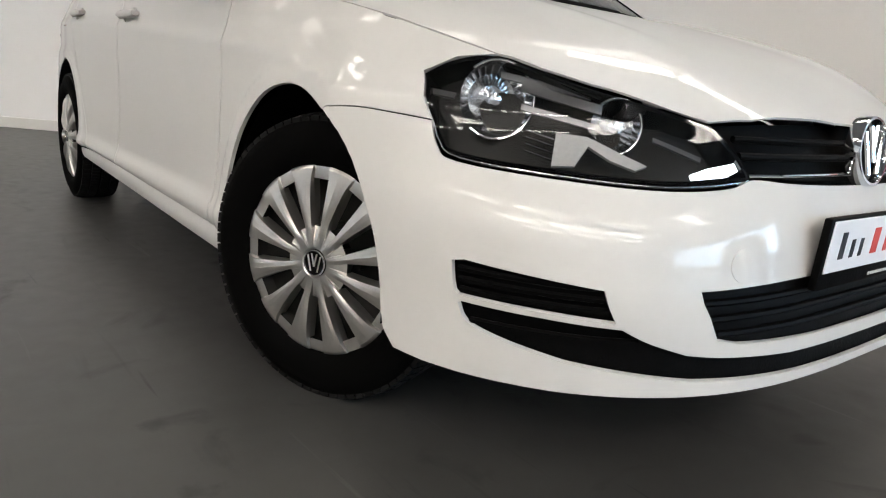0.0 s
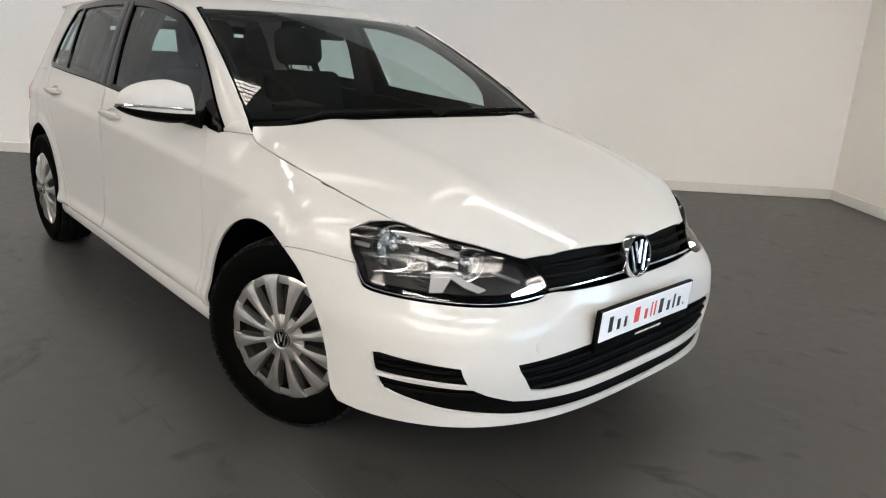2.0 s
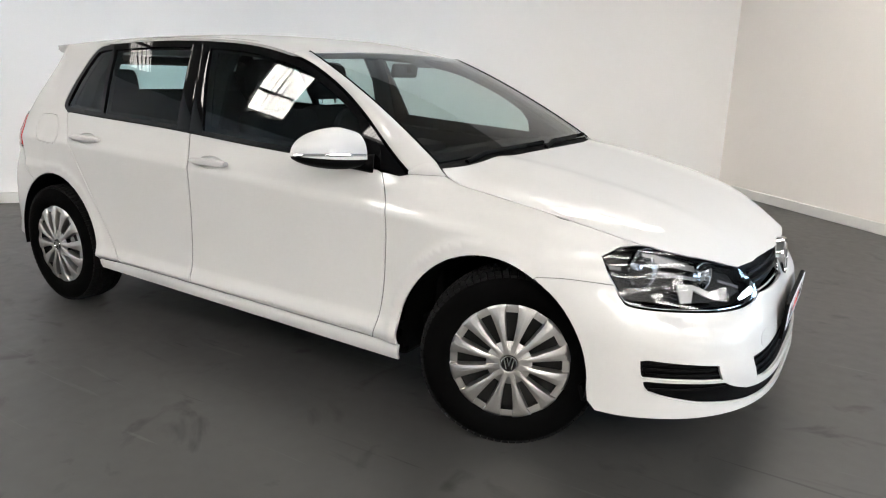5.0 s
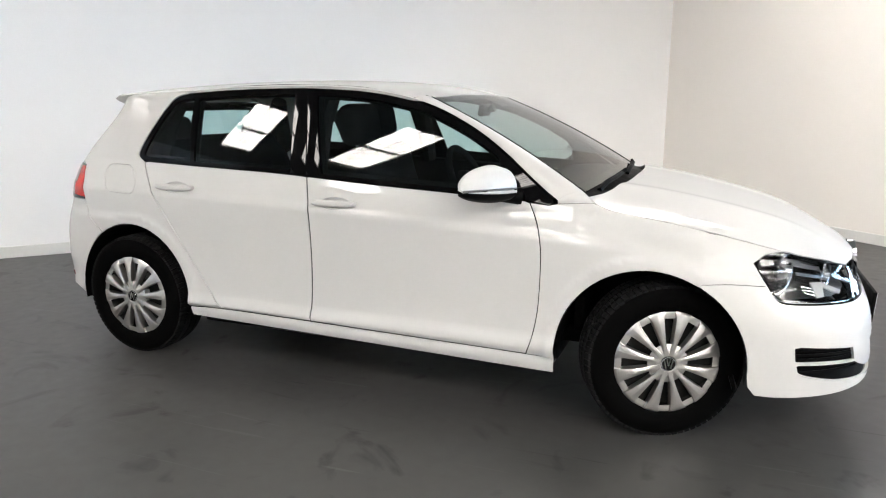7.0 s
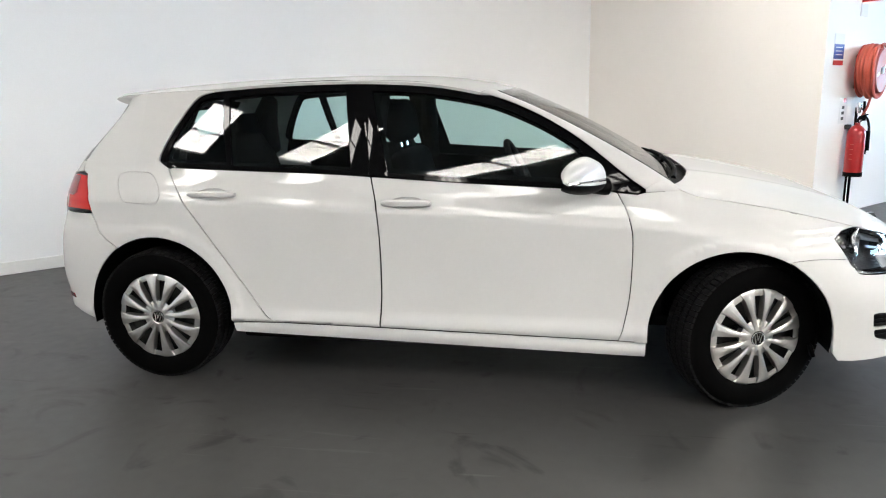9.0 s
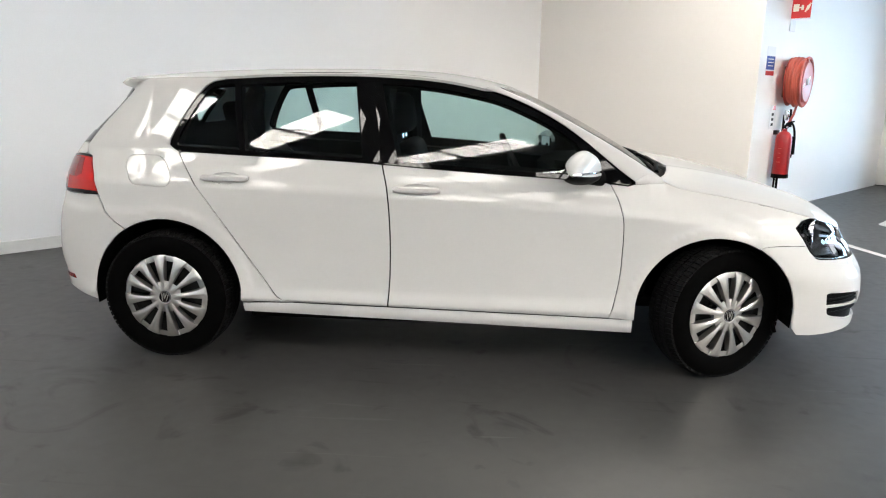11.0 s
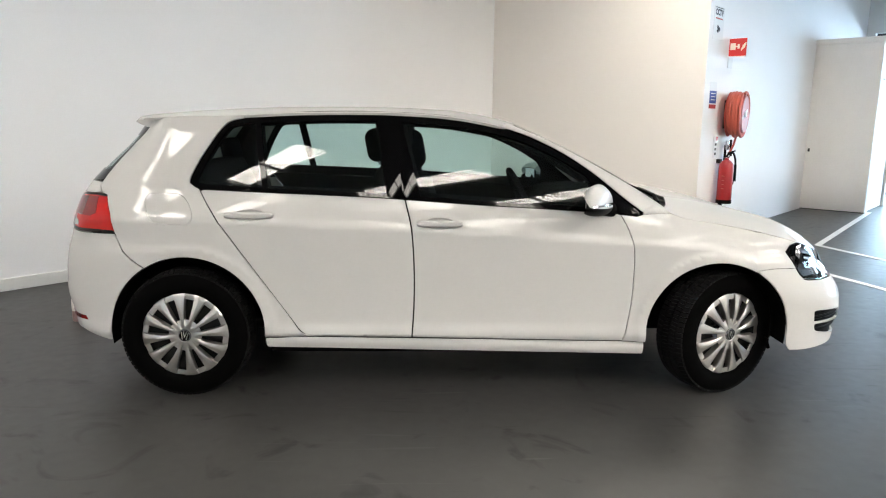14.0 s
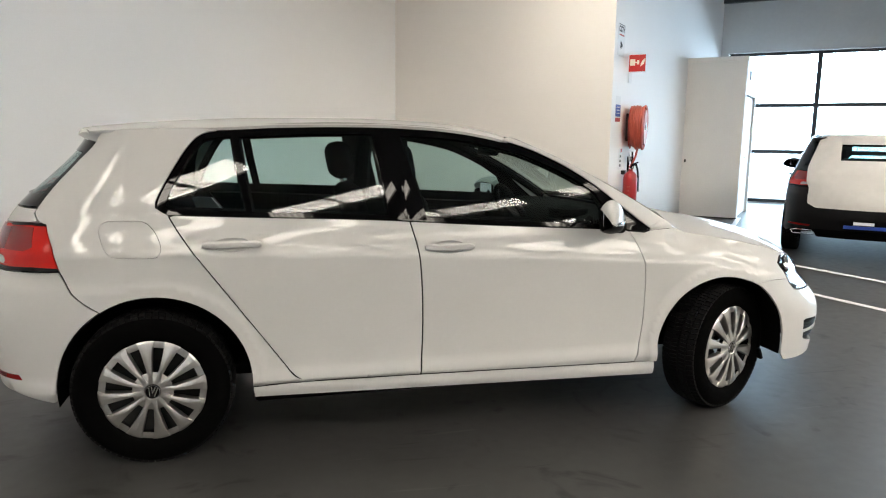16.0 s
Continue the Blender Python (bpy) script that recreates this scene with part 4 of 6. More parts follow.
def build_car(name, paint, label):
    car = empty(name)
    tagged(car, label, "car")
    right = lambda p, z: shell(p, z, -1)
    for sign in (-1, 1):
        flank(car, sign, paint)
    # bonnet
    half = [(x, float(HOOD_Y(x))) for x in (1.077, 1.10, 1.14, 1.22, 1.30, 1.40, 1.5, 1.6, 1.7, 1.772, 1.84, 1.9, 1.97, 2.03)]
    half += [(2.062, 0.36), (2.083, 0.24), (2.096, 0.12), (2.10, 0.0)]
    back_at = lambda q: 1.158 - 0.112 * abs(q) ** 4
    back = [(back_at(q), q * 0.745) for q in np.linspace(-1, 1, 17)]
    hood = half[:-1] + [(2.10, 0.0)] + [(x, -y) for x, y in half[:-1][::-1]] + back
    panel("bonnet", hood, hood_at, paint, car, 0.035, 0.005, gap=0.002, label="smooth painted bonnet")
    # cowl and wipers
    bm = bmesh.new()
    cols = []
    for q in np.linspace(-1, 1, 25):
        x = 1.078 - 0.048 * abs(q) ** 2.1
        cols.append([bm.verts.new((xx, q * 0.745, 0.957 - 0.006 * abs(q) + dz)) for xx, dz in ((x - 0.03, 0.010), ((x + back_at(q)) / 2, -0.006), (back_at(q) + 0.03, -0.036))])
    for a, b in zip(cols, cols[1:]):
        for i in range(2):
            bm.faces.new((a[i], b[i], b[i + 1], a[i + 1]))
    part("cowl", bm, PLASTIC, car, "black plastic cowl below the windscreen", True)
    for y0, y1, b1 in ((-0.56, 0.02, 0.985), (0.05, 0.62, 0.95)):
        wp = empty("wiper")
        wp.parent = car
        tagged(wp, "black windscreen wiper")
        p0 = screen_at(np.array([y0 / 0.7]), np.array([1.0]))[0] + np.array([0.02, 0, -0.014])
        pts = [screen_at(np.array([(y0 + (y1 - y0) * t) / 0.745]), np.array([1.01 - (1 - b1) * t * 0.4]))[0] + np.array([0.014, 0, 0.012]) for t in np.linspace(0.12, 1, 9)]
        part("wiper_arm", tube([p0] + [tuple(p + np.array([0.006, 0, 0.001])) for p in pts[:6]], 0.011, 8), PLASTIC, wp, smooth=True)
        part("wiper_blade", tube(pts, 0.009, 8), RUBBER, wp, smooth=True)
    # roof and windscreen
    xs = np.linspace(0.225, -1.54, 40)
    edge = [(x, 1.0) for x in xs] + [(-1.565, 0.9), (-1.59, 0.5), (-1.60, 0.0)]
    front = [(0.302 + 0.048 * (1 - abs(q) ** 2.1) - 0.004, q) for q in np.linspace(-0.915, 0.915, 15)]
    roof = edge + [(x, -q) for x, q in edge[:-1][::-1]] + front
    panel("roof", roof, roof_at, paint, car, 0.045, 0.012, label="smooth painted roof with a rear spoiler edge")
    panel("headliner", [(0.20, 0.9), (-1.45, 0.9), (-1.45, -0.9), (0.20, -0.9)], lambda x, q: roof_at(x, q) * np.array([1, 0.98, 1]) - np.array([0, 0, 0.035]), HEADLINER, car, 0.08, 0.0)
    wind = panel("windscreen", [(-1, 0.0)] + [(a, 0.0) for a in np.linspace(-0.9, 0.9, 10)] + [(1, 0.0), (1, 1.0)] + [(a, 1.0) for a in np.linspace(0.9, -0.9, 10)] + [(-1, 1.0)], screen_at, WINDSCREEN, car, 0.09, 0.0, label="clear laminated windscreen")
    wind.visible_shadow = False
    rim = [(-1, 0.0), (1, 0.0), (1, 1.0), (-1, 1.0)]
    hole = [(-0.972, 0.06), (-0.12, 0.06), (-0.10, 0.17), (0.10, 0.17), (0.12, 0.06), (0.972, 0.06), (0.972, 0.945), (-0.972, 0.945)]
    panel("windscreen_border", rim, screen_at, TRIM, wind, 0.06, 0.004, holes=[hole], lift=-0.004, label="black printed windscreen border")
    for side in (-1, 1):
        line = [tuple(screen_at(np.array([0.995 * side]), np.array([b]))[0] + np.array([0.0, -0.002 * side, -0.002])) for b in np.linspace(0.0, 1, 14)]
        part("screen_trim", tube(line, 0.005, 8), RUBBER, wind, "black trim along the windscreen's edge", True)
    # nose: bumper with its openings, grilles, plate and badge
    top = [(p, z - 0.001) for p, z in bend([X(1.729, 0.645), X(1.66, 0.651), X(1.58, 0.655), (1.4999, 0.648)], 3)[::-1]] + bend([X(1.729, 0.644), X(1.755, 0.606), X(1.80, 0.582), Y(0.68, 0.569), Y(0.56, 0.565), Y(0.45, 0.572), Y(0.395, 0.586), Y(0.30, 0.580), Y(0.15, 0.574), Y(0.0, 0.572)], 4)[1:]
    foot = [Y(0.0, 0.228), Y(0.25, 0.228), Y(0.51, 0.226), Y(0.70, 0.222), X(1.85, 0.222), X(1.78, 0.224), X(1.715, 0.230), X(1.69, 0.262)] + [(px(x, z), z) for x, z in arc(AXLE, 0.32, 0.366, -2, 62, 12)]
    c = NOSE + LF
    outline = top + [(2 * c - p, z) for p, z in top[:-1][::-1]] + [(2 * c - p, z) for p, z in foot[::-1]] + foot[1:]
    fog = bend([X(1.838, 0.424), X(1.845, 0.372), X(1.862, 0.366)], 3) + [Y(0.74, 0.363), Y(0.658, 0.357), Y(0.680, 0.411), Y(0.75, 0.420), X(1.86, 0.429)]
    fog2 = [(2 * c - p, z) for p, z in fog]
    low_half = [Y(0.0, 0.418), Y(0.30, 0.418), Y(0.537, 0.413), Y(0.515, 0.37), Y(0.49, 0.328), Y(0.44, 0.318), Y(0.2, 0.310), Y(0.0, 0.308)]
    lower = low_half + [(2 * c - p, z) for p, z in low_half[1:-1][::-1]]
    band_half = [Y(0.0, 0.284), Y(0.3, 0.286), Y(0.48, 0.296)] + bend([Y(0.54, 0.303), Y(0.605, 0.325), Y(0.648, 0.347)], 4) + [Y(0.74, 0.353), X(1.858, 0.356)] + bend([X(1.850, 0.352), X(1.862, 0.322), X(1.905, 0.303), Y(0.70, 0.278)], 4) + [Y(0.52, 0.255), Y(0.25, 0.247), Y(0.0, 0.245)]
    band = band_half + [(2 * c - p, z) for p, z in band_half[1:-1][::-1]]
    bumper = panel("front_bumper", outline, right, paint, car, 0.026, 0.010, holes=[fog, fog2, lower, band], gap=0.0004, label="painted front bumper with black air openings")

    def sunk(d):
        def f(p, z):
            a = right(p, z)
            e = 1e-3
            du = right(p + e, z) - right(p - e, z)
            n = np.cross(du, np.array([0, 0, 1.0]))
            n /= np.linalg.norm(n, axis=1)[:, None]
            n *= np.sign((n * a).sum(1))[:, None]
            return a - n * d
        return f

    for shape in (fog, fog2, lower, band):
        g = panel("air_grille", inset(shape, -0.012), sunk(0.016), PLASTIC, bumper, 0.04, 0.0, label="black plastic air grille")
        zs = [p[1] for p in shape]
        ps = [p[0] for p in shape]
        count = 3 if shape is not band else 0
        for k in range(count):
            z = min(zs) + (max(zs) - min(zs)) * (k + 1) / (count + 1)
            pts = sunk(0.011)(np.linspace(min(ps) + 0.01, max(ps) - 0.01, 40), np.full(40, z))
            part("grille_slat", tube([tuple(p) for p in pts], 0.006, 6), PLASTIC, g, smooth=True)
    # lower slats inside the dark band by the fog openings
    for y0, y1 in ((0.80, 0.62), (-0.62, -0.80)):
        pts = sunk(0.011)(np.linspace(py(y0, 0.325), py(y1, 0.325), 14), np.full(14, 0.322))
        part("grille_slat", tube([tuple(p) for p in pts], 0.006, 6), PLASTIC, bumper, smooth=True)
    cap = [(p, z) for p, z in [(py(0.445, 0.451) + 0.031 * math.cos(t), 0.451 + 0.029 * math.sin(t)) for t in np.linspace(0, 2 * math.pi, 25)[:-1]]]
    panel("tow_cap", cap, right, paint, bumper, 0.02, 0.004, lift=0.0012, label="round painted towing-eye cover")
    grille = [Y(0.0, 0.680), Y(0.15, 0.679), Y(0.30, 0.675), Y(0.435, 0.666), Y(0.41, 0.62), Y(0.388, 0.590), Y(0.30, 0.584), Y(0.15, 0.578), Y(0.0, 0.576)]
    grille = grille + [(2 * c - p, z) for p, z in grille[1:-1][::-1]]
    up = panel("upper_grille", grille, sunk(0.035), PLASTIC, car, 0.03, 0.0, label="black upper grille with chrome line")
    for z, r, mat in ((0.650, 0.006, PLASTIC), (0.622, 0.007, PLASTIC), (0.5915, 0.0038, CHROME)):
        pts = sunk(0.008)(np.linspace(py(0.40, z), 2 * c - py(0.40, z), 40), np.full(40, z))
        part("grille_bar", tube([tuple(p) for p in pts], r, 8), mat, up, smooth=True)
    badge(car, (2.114, 0, 0.637), 0.070, -8)
    return car


def number_plate(car):
    """White show plate in a black holder; maker's wording only as plain bars."""
    plate = empty("number_plate")
    plate.parent = car
    tagged(plate, "white show plate with dark and red wording in a black holder")
    m = pose(2.176, 0, 0.468, 0, 3, 0)
    place = lambda size, at, bevel=0.0: box(size, m @ Vector(at), bevel, 2, (0, 3, 0))
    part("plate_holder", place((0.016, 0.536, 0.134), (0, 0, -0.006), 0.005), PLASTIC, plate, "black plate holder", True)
    sheet = part("plate_sheet", place((0.004, 0.516, 0.096), (0.0085, 0, 0.008), 0.0015), PLATEWHITE, plate, "white plate sheet")
    # strokes of three words, seen from ahead the plate reads towards +y
    x = -0.225
    def stroke(y, z, w, h, mat):
        part("wording_bar", place((0.0012, w, h), (0.0108, y, z)), mat, plate)
    words = ((INK, (("tall", 0.030), ("low", 0.022), ("low", 0.020))), (REDINK, (("tall", 0.042), ("low", 0.024), ("thin", 0.007), ("thin", 0.010))), (INK, (("tall", 0.034), ("low", 0.024), ("thin", 0.012), ("low", 0.026), ("dot", 0.006))))
    for mat, letters in words:
        for kind, w in letters:
            w *= 1.12
            h = {"tall": 0.050, "thin": 0.050, "low": 0.034, "dot": 0.007}[kind]
            z0 = -0.016
            stroke(x + w / 2, z0 + h / 2, w * (0.8 if kind in ("thin", "dot") else 0.58), h, mat)
            x += w * 1.12 + 0.010
        x += 0.014 if mat is not REDINK else 0.0
    for k in range(12):
        part("wording_bar", place((0.001, 0.007 + 0.003 * (k % 3), 0.006), (0.0085, -0.05 + k * 0.0125, -0.060)), CLEARLENS, plate)


def cabin(car):
    for y, x in ((-0.33, -0.050), (0.33, -0.275)):
        seat(car, y, x)
    bench = empty("rear_bench")
    bench.parent = car
    tagged(bench, "dark fabric rear bench with headrests")
    part("bench_cushion", box((0.48, 1.24, 0.18), (-0.98, 0, 0.52), 0.05, 3), FABRIC, bench, smooth=True)
    part("bench_back", box((0.13, 1.20, 0.62), (-1.30, 0, 0.83), 0.05, 3, (0, -20, 0)), FABRIC, bench, smooth=True)
    for y in (-0.40, 0.40):
        part("headrest", box((0.09, 0.27, 0.15), (-1.385, y, 1.165), 0.04, 3, (0, -12, 0)), FABRIC, bench, smooth=True)
    part("cabin_floor", box((2.6, 1.42, 0.05), (-0.15, 0, 0.33), 0.01), CABIN, car)
    part("load_cover", box((0.50, 1.16, 0.02), (-1.60, 0, 0.985), 0.005), CABIN, car)
    part("bulkhead", box((0.04, 1.40, 0.55), (1.02, 0, 0.62), 0.01), CABIN, car)
    dash = empty("dashboard")
    dash.parent = car
    tagged(dash, "dark soft dashboard below the windscreen")
    bm = bmesh.new()
    prof = ((1.14, 0.935), (1.02, 0.955), (0.90, 0.962), (0.74, 0.950), (0.66, 0.925), (0.62, 0.88), (0.63, 0.80), (0.72, 0.66), (0.95, 0.60))
    rows = [[bm.verts.new((x - 0.05 * (abs(q) ** 3), q * 0.70, z - 0.012 * abs(q) ** 4)) for x, z in prof] for q in np.linspace(-1, 1, 17)]
    for a, b in zip(rows, rows[1:]):
        for i in range(len(prof) - 1):
            bm.faces.new((a[i], a[i + 1], b[i + 1], b[i]))
    part("dash_top", bm, CABIN, dash, smooth=True)
    bm = lathe([(0.0, 0), (0.10, 0), (0.105, 0.05), (0.0, 0.07)], 24, "z", m=pose(0.70, -0.36, 0.93))
    part("instrument_hood", bm, CABIN, dash, smooth=True)
    sw = empty("steering_wheel")
    sw.parent = car
    tagged(sw, "dark three-spoke steering wheel")
    m = pose(0.40, -0.36, 0.93, 0, 64, 0)
    ring = [m @ Vector((0.185 * math.cos(t), 0.185 * math.sin(t), 0)) for t in np.linspace(0, 2 * math.pi, 33)[:-1]]
    part("steering_rim", tube(ring, 0.016, 10, closed=True), CABIN, sw, smooth=True)
    bm = lathe([(0.0, 0.02), (0.06, 0.015), (0.075, -0.02), (0.0, -0.04)], 24, "z", m=m)
    for a in (0, 180, 90):
        tube([m @ Vector((0, 0, 0)), m @ Vector((0.18 * math.cos(radians(a + 90)) if a != 90 else 0.18, 0.18 * math.sin(radians(a + 90)) if a != 90 else 0, 0))], 0.018, 8, bm)
    part("steering_hub", bm, CABIN, sw, smooth=True)
    rv = empty("rear_view_mirror")
    rv.parent = car
    tagged(rv, "black inside rear-view mirror")
    part("mirror_body", box((0.03, 0.24, 0.065), (0.36, -0.01, 1.275), 0.014, 3, (0, 10, 8)), PLASTIC, rv, smooth=True)
    part("mirror_stem", tube([(0.405, 0, 1.288), (0.365, 0, 1.272)], [0.024, 0.012], 8), PLASTIC, rv)
    # underside and blocking parts between the wheel arches
    for sx, x in ((1.85, 0.0), (0.20, -1.80), (0.16, 1.82)):
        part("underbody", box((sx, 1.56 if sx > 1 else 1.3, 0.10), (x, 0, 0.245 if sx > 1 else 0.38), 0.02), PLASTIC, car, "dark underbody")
    part("underbody", box((0.75, 0.86, 0.08), (AXLE, 0, 0.25), 0.02), PLASTIC, car)
    part("underbody", box((0.80, 0.86, 0.08), (-1.30, 0, 0.28), 0.02), PLASTIC, car)
    part("inner_bulkhead", box((0.5, 1.2, 0.30), (1.75, 0, 0.42), 0.05), PLASTIC, car)
    part("boot_floor", box((0.70, 1.1, 0.06), (-1.62, 0, 0.55), 0.01), CABIN, car)


def tail_end(car, paint):
    right = lambda p, z: shell(p, z, -1)
    c = TAIL - LR
    two = lambda half: half + [(2 * c - p, z) for p, z in half[1:-1][::-1]]
    arch = [(px(x, z), z) for x, z in arc(-1.30, 0.325, 0.378, 186, 122, 10)]
    half = [Y(0.0, 0.80, True), Y(0.42, 0.80, True), X(-1.85, 0.803), X(-1.645, 0.808), X(-1.60, 0.725)] + [(p, z) for p, z in arch[::-1]] + [X(-1.70, 0.272), X(-1.76, 0.285), Y(0.72, 0.32, True), Y(0.4, 0.335, True), Y(0.0, 0.335, True)]
    panel("rear_bumper", two(half), right, paint, car, 0.035, 0.008, gap=0.002, label="painted rear bumper")
    skirt = [Y(0.0, 0.332, True), Y(0.4, 0.332, True), Y(0.55, 0.325, True), Y(0.50, 0.24, True), Y(0.0, 0.235, True)]
    panel("rear_skirt", two(skirt), lambda p, z: right(p, z) * np.array([1, 0.96, 1]) + np.array([0.06, 0, 0]), PLASTIC, car, 0.05, 0.02, label="black rear skirt")
    hatch = [Y(0.0, 1.044, True), Y(0.45, 1.044, True), Y(0.62, 1.046, True), X(-1.742, 1.046), X(-1.751, 1.03), X(-1.735, 1.0), X(-1.765, 0.994), Y(0.62, 0.99, True), Y(0.41, 0.975, True), Y(0.39, 0.90, True), Y(0.44, 0.806, True), Y(0.0, 0.803, True)]
    gate = panel("tailgate", two(hatch), right, paint, car, 0.035, 0.02, gap=0.002, label="painted tailgate")
    pane = [Y(0.0, 1.325, True), Y(0.45, 1.325, True), X(-1.526, 1.312), X(-1.595, 1.236), X(-1.665, 1.156), X(-1.725, 1.076), X(-1.738, 1.056), Y(0.55, 1.050, True), Y(0.0, 1.048, True)]
    g = panel("rear_window", two(pane), right, TRIM, gate, 0.04, 0.015, holes=[inset(two(pane), 0.05)], label="dark rear window with black border")
    w = panel("rear_pane", inset(two(pane), 0.046), right, GLASS, gate, 0.06, 0.0, lift=-0.004)
    spoil = bmesh.new()
    rows = []
    for q in np.linspace(-1, 1, 25):
        x = -1.578 - 0.035 * (1 - abs(q) ** 3)
        y = 0.592 * q
        z = 1.374 - 0.010 * abs(q) ** 3 - 0.016 * abs(q) ** 12
        rows.append([spoil.verts.new(p) for p in ((x + 0.13, y, z + 0.004), (x, y, z + 0.002), (x - 0.012, y, z - 0.008), (x + 0.012, y, z - 0.022), (x + 0.10, y, z - 0.050))])
    for a, b in zip(rows, rows[1:]):
        for i in range(4):
            spoil.faces.new((a[i], a[i + 1], b[i + 1], b[i]))
    spoil.faces.new(rows[0]), spoil.faces.new(rows[-1][::-1])
    part("spoiler", spoil, paint, car, "painted roof spoiler lip", True)
    wp = empty("rear_wiper")
    wp.parent = car
    tagged(wp, "black rear wiper")
    part("wiper_arm", tube([(-1.955, 0, 1.05), (-1.93, 0.18, 1.075), (-1.90, 0.36, 1.09)], [0.02, 0.012, 0.008], 8), PLASTIC, wp)
    badge(car, (-2.0, 0, 0.93), 0.055, 180)


GLOW = material("running_lamp_glow", (0.82, 0.92, 1.0), 0.2, emit=11.0)
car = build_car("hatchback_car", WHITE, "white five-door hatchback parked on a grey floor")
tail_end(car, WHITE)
number_plate(car)
cabin(car)
first = wheel(car, 1.362, -0.752, 23)
hubcap_parts(first)
for x, y, rz in ((-AXLE, -0.765, 0), (-AXLE, 0.765, 180), (1.28, 0.765, 201)):
    copy_thing(first, pose(x, y, 0.312, 0, 9 if x < 0 else 0, rz))


# ---- the room ----
def slab(name, a, b, lo, hi, thick, mat, side=1, holes=(), label=""):
    """An upright wall from a to b on the floor, with openings (along, along, low, high) right through; its face is on the line."""
    a, b = Vector(a), Vector(b)
    d = (b - a).normalized()
    n = Vector((-d.y, d.x, 0)) * side
    L = (b - a).length
    cuts = sorted({0.0, L, *(h[0] for h in holes), *(h[1] for h in holes)})
    zs = sorted({lo, hi, *(h[2] for h in holes), *(h[3] for h in holes)})
    bm = bmesh.new()
    for s0, s1 in zip(cuts, cuts[1:]):
        for z0, z1 in zip(zs, zs[1:]):
            m, mz = (s0 + s1) / 2, (z0 + z1) / 2
            if any(h[0] < m < h[1] and h[2] < mz < h[3] for h in holes):
                continue
            vs = [bm.verts.new(a + d * s + n * t + Vector((0, 0, z))) for t in (0, thick) for s, z in ((s0, z0), (s1, z0), (s1, z1), (s0, z1))]
            for f in ((0, 1, 2, 3), (7, 6, 5, 4), (0, 4, 5, 1), (1, 5, 6, 2), (2, 6, 7, 3), (3, 7, 4, 0)):
                bm.faces.new([vs[i] for i in f])
    bmesh.ops.remove_doubles(bm, verts=bm.verts, dist=1e-4)
    ob = part(name, bm, mat, None, label)
    return tagged(ob, label, kind="structure")


FLOORMAT = bpy.data.materials.new("grey_floor_paint")
FLOORMAT.use_nodes = True
fn, fl = FLOORMAT.node_tree.nodes, FLOORMAT.node_tree.links
fb = fn["Principled BSDF"]
fco = fn.new("ShaderNodeTexCoord")
big, fine, scuff = (fn.new("ShaderNodeTexNoise") for _ in range(3))
for node, s, d in ((big, 0.5, 4), (fine, 14.0, 5), (scuff, 2.2, 8)):
    node.inputs["Scale"].default_value, node.inputs["Detail"].default_value = s, d
    fl.new(fco.outputs["Object"], node.inputs["Vector"])
scuff.inputs["Distortion"].default_value = 2.5
ramp = fn.new("ShaderNodeValToRGB")
ramp.color_ramp.elements[0].position, ramp.color_ramp.elements[0].color = 0.35, (0.0250, 0.0247, 0.0235, 1)
ramp.color_ramp.elements[1].position, ramp.color_ramp.elements[1].color = 0.68, (0.0345, 0.0341, 0.0326, 1)
fl.new(big.outputs["Fac"], ramp.inputs[0])
dark = fn.new("ShaderNodeMapRange")
dark.inputs[1].default_value, dark.inputs[2].default_value, dark.inputs[3].default_value, dark.inputs[4].default_value = 0.60, 0.72, 1.0, 0.62
fl.new(scuff.outputs["Fac"], dark.inputs[0])
# long faint drag marks in two directions, and dark specks of dirt
def marks(turn, stretch, low, high, to):
    turnmap = fn.new("ShaderNodeMapping")
    turnmap.inputs["Rotation"].default_value, turnmap.inputs["Scale"].default_value = (0, 0, math.radians(turn)), stretch
    tex = fn.new("ShaderNodeTexNoise")
    tex.inputs["Scale"].default_value, tex.inputs["Detail"].default_value, tex.inputs["Distortion"].default_value = 1.0, 3, 0.5
    fl.new(fco.outputs["Object"], turnmap.inputs[0]), fl.new(turnmap.outputs[0], tex.inputs["Vector"])
    rng = fn.new("ShaderNodeMapRange")
    rng.inputs[1].default_value, rng.inputs[2].default_value, rng.inputs[3].default_value, rng.inputs[4].default_value = low, high, 1.0, to
    fl.new(tex.outputs["Fac"], rng.inputs[0])
    return rng


def times(a, b):
    m = fn.new("ShaderNodeMath")
    m.operation = "MULTIPLY"
    fl.new(a.outputs[0], m.inputs[0]), fl.new(b.outputs[0], m.inputs[1])
    return m


specks = fn.new("ShaderNodeTexVoronoi")
specks.inputs["Scale"].default_value = 1.7
fl.new(fco.outputs["Object"], specks.inputs["Vector"])
speck = fn.new("ShaderNodeMapRange")
speck.inputs[1].default_value, speck.inputs[2].default_value, speck.inputs[3].default_value, speck.inputs[4].default_value = 0.012, 0.022, 0.3, 1.0
fl.new(specks.outputs["Distance"], speck.inputs[0])
dark = times(times(dark, speck), times(marks(35, (0.9, 14, 1), 0.67, 0.76, 0.70), times(marks(-62, (1.2, 22, 1), 0.69, 0.75, 1.3), marks(80, (1.6, 24, 1), 0.71, 0.77, 0.62))))
dull = fn.new("ShaderNodeMath")
dull.operation, dull.inputs[1].default_value = "MULTIPLY", 0.65
fl.new(dark.outputs[0], dull.inputs[0]), fl.new(dull.outputs[0], fb.inputs["Specular IOR Level"])
fmul = fn.new("ShaderNodeVectorMath")
fmul.operation = "SCALE"
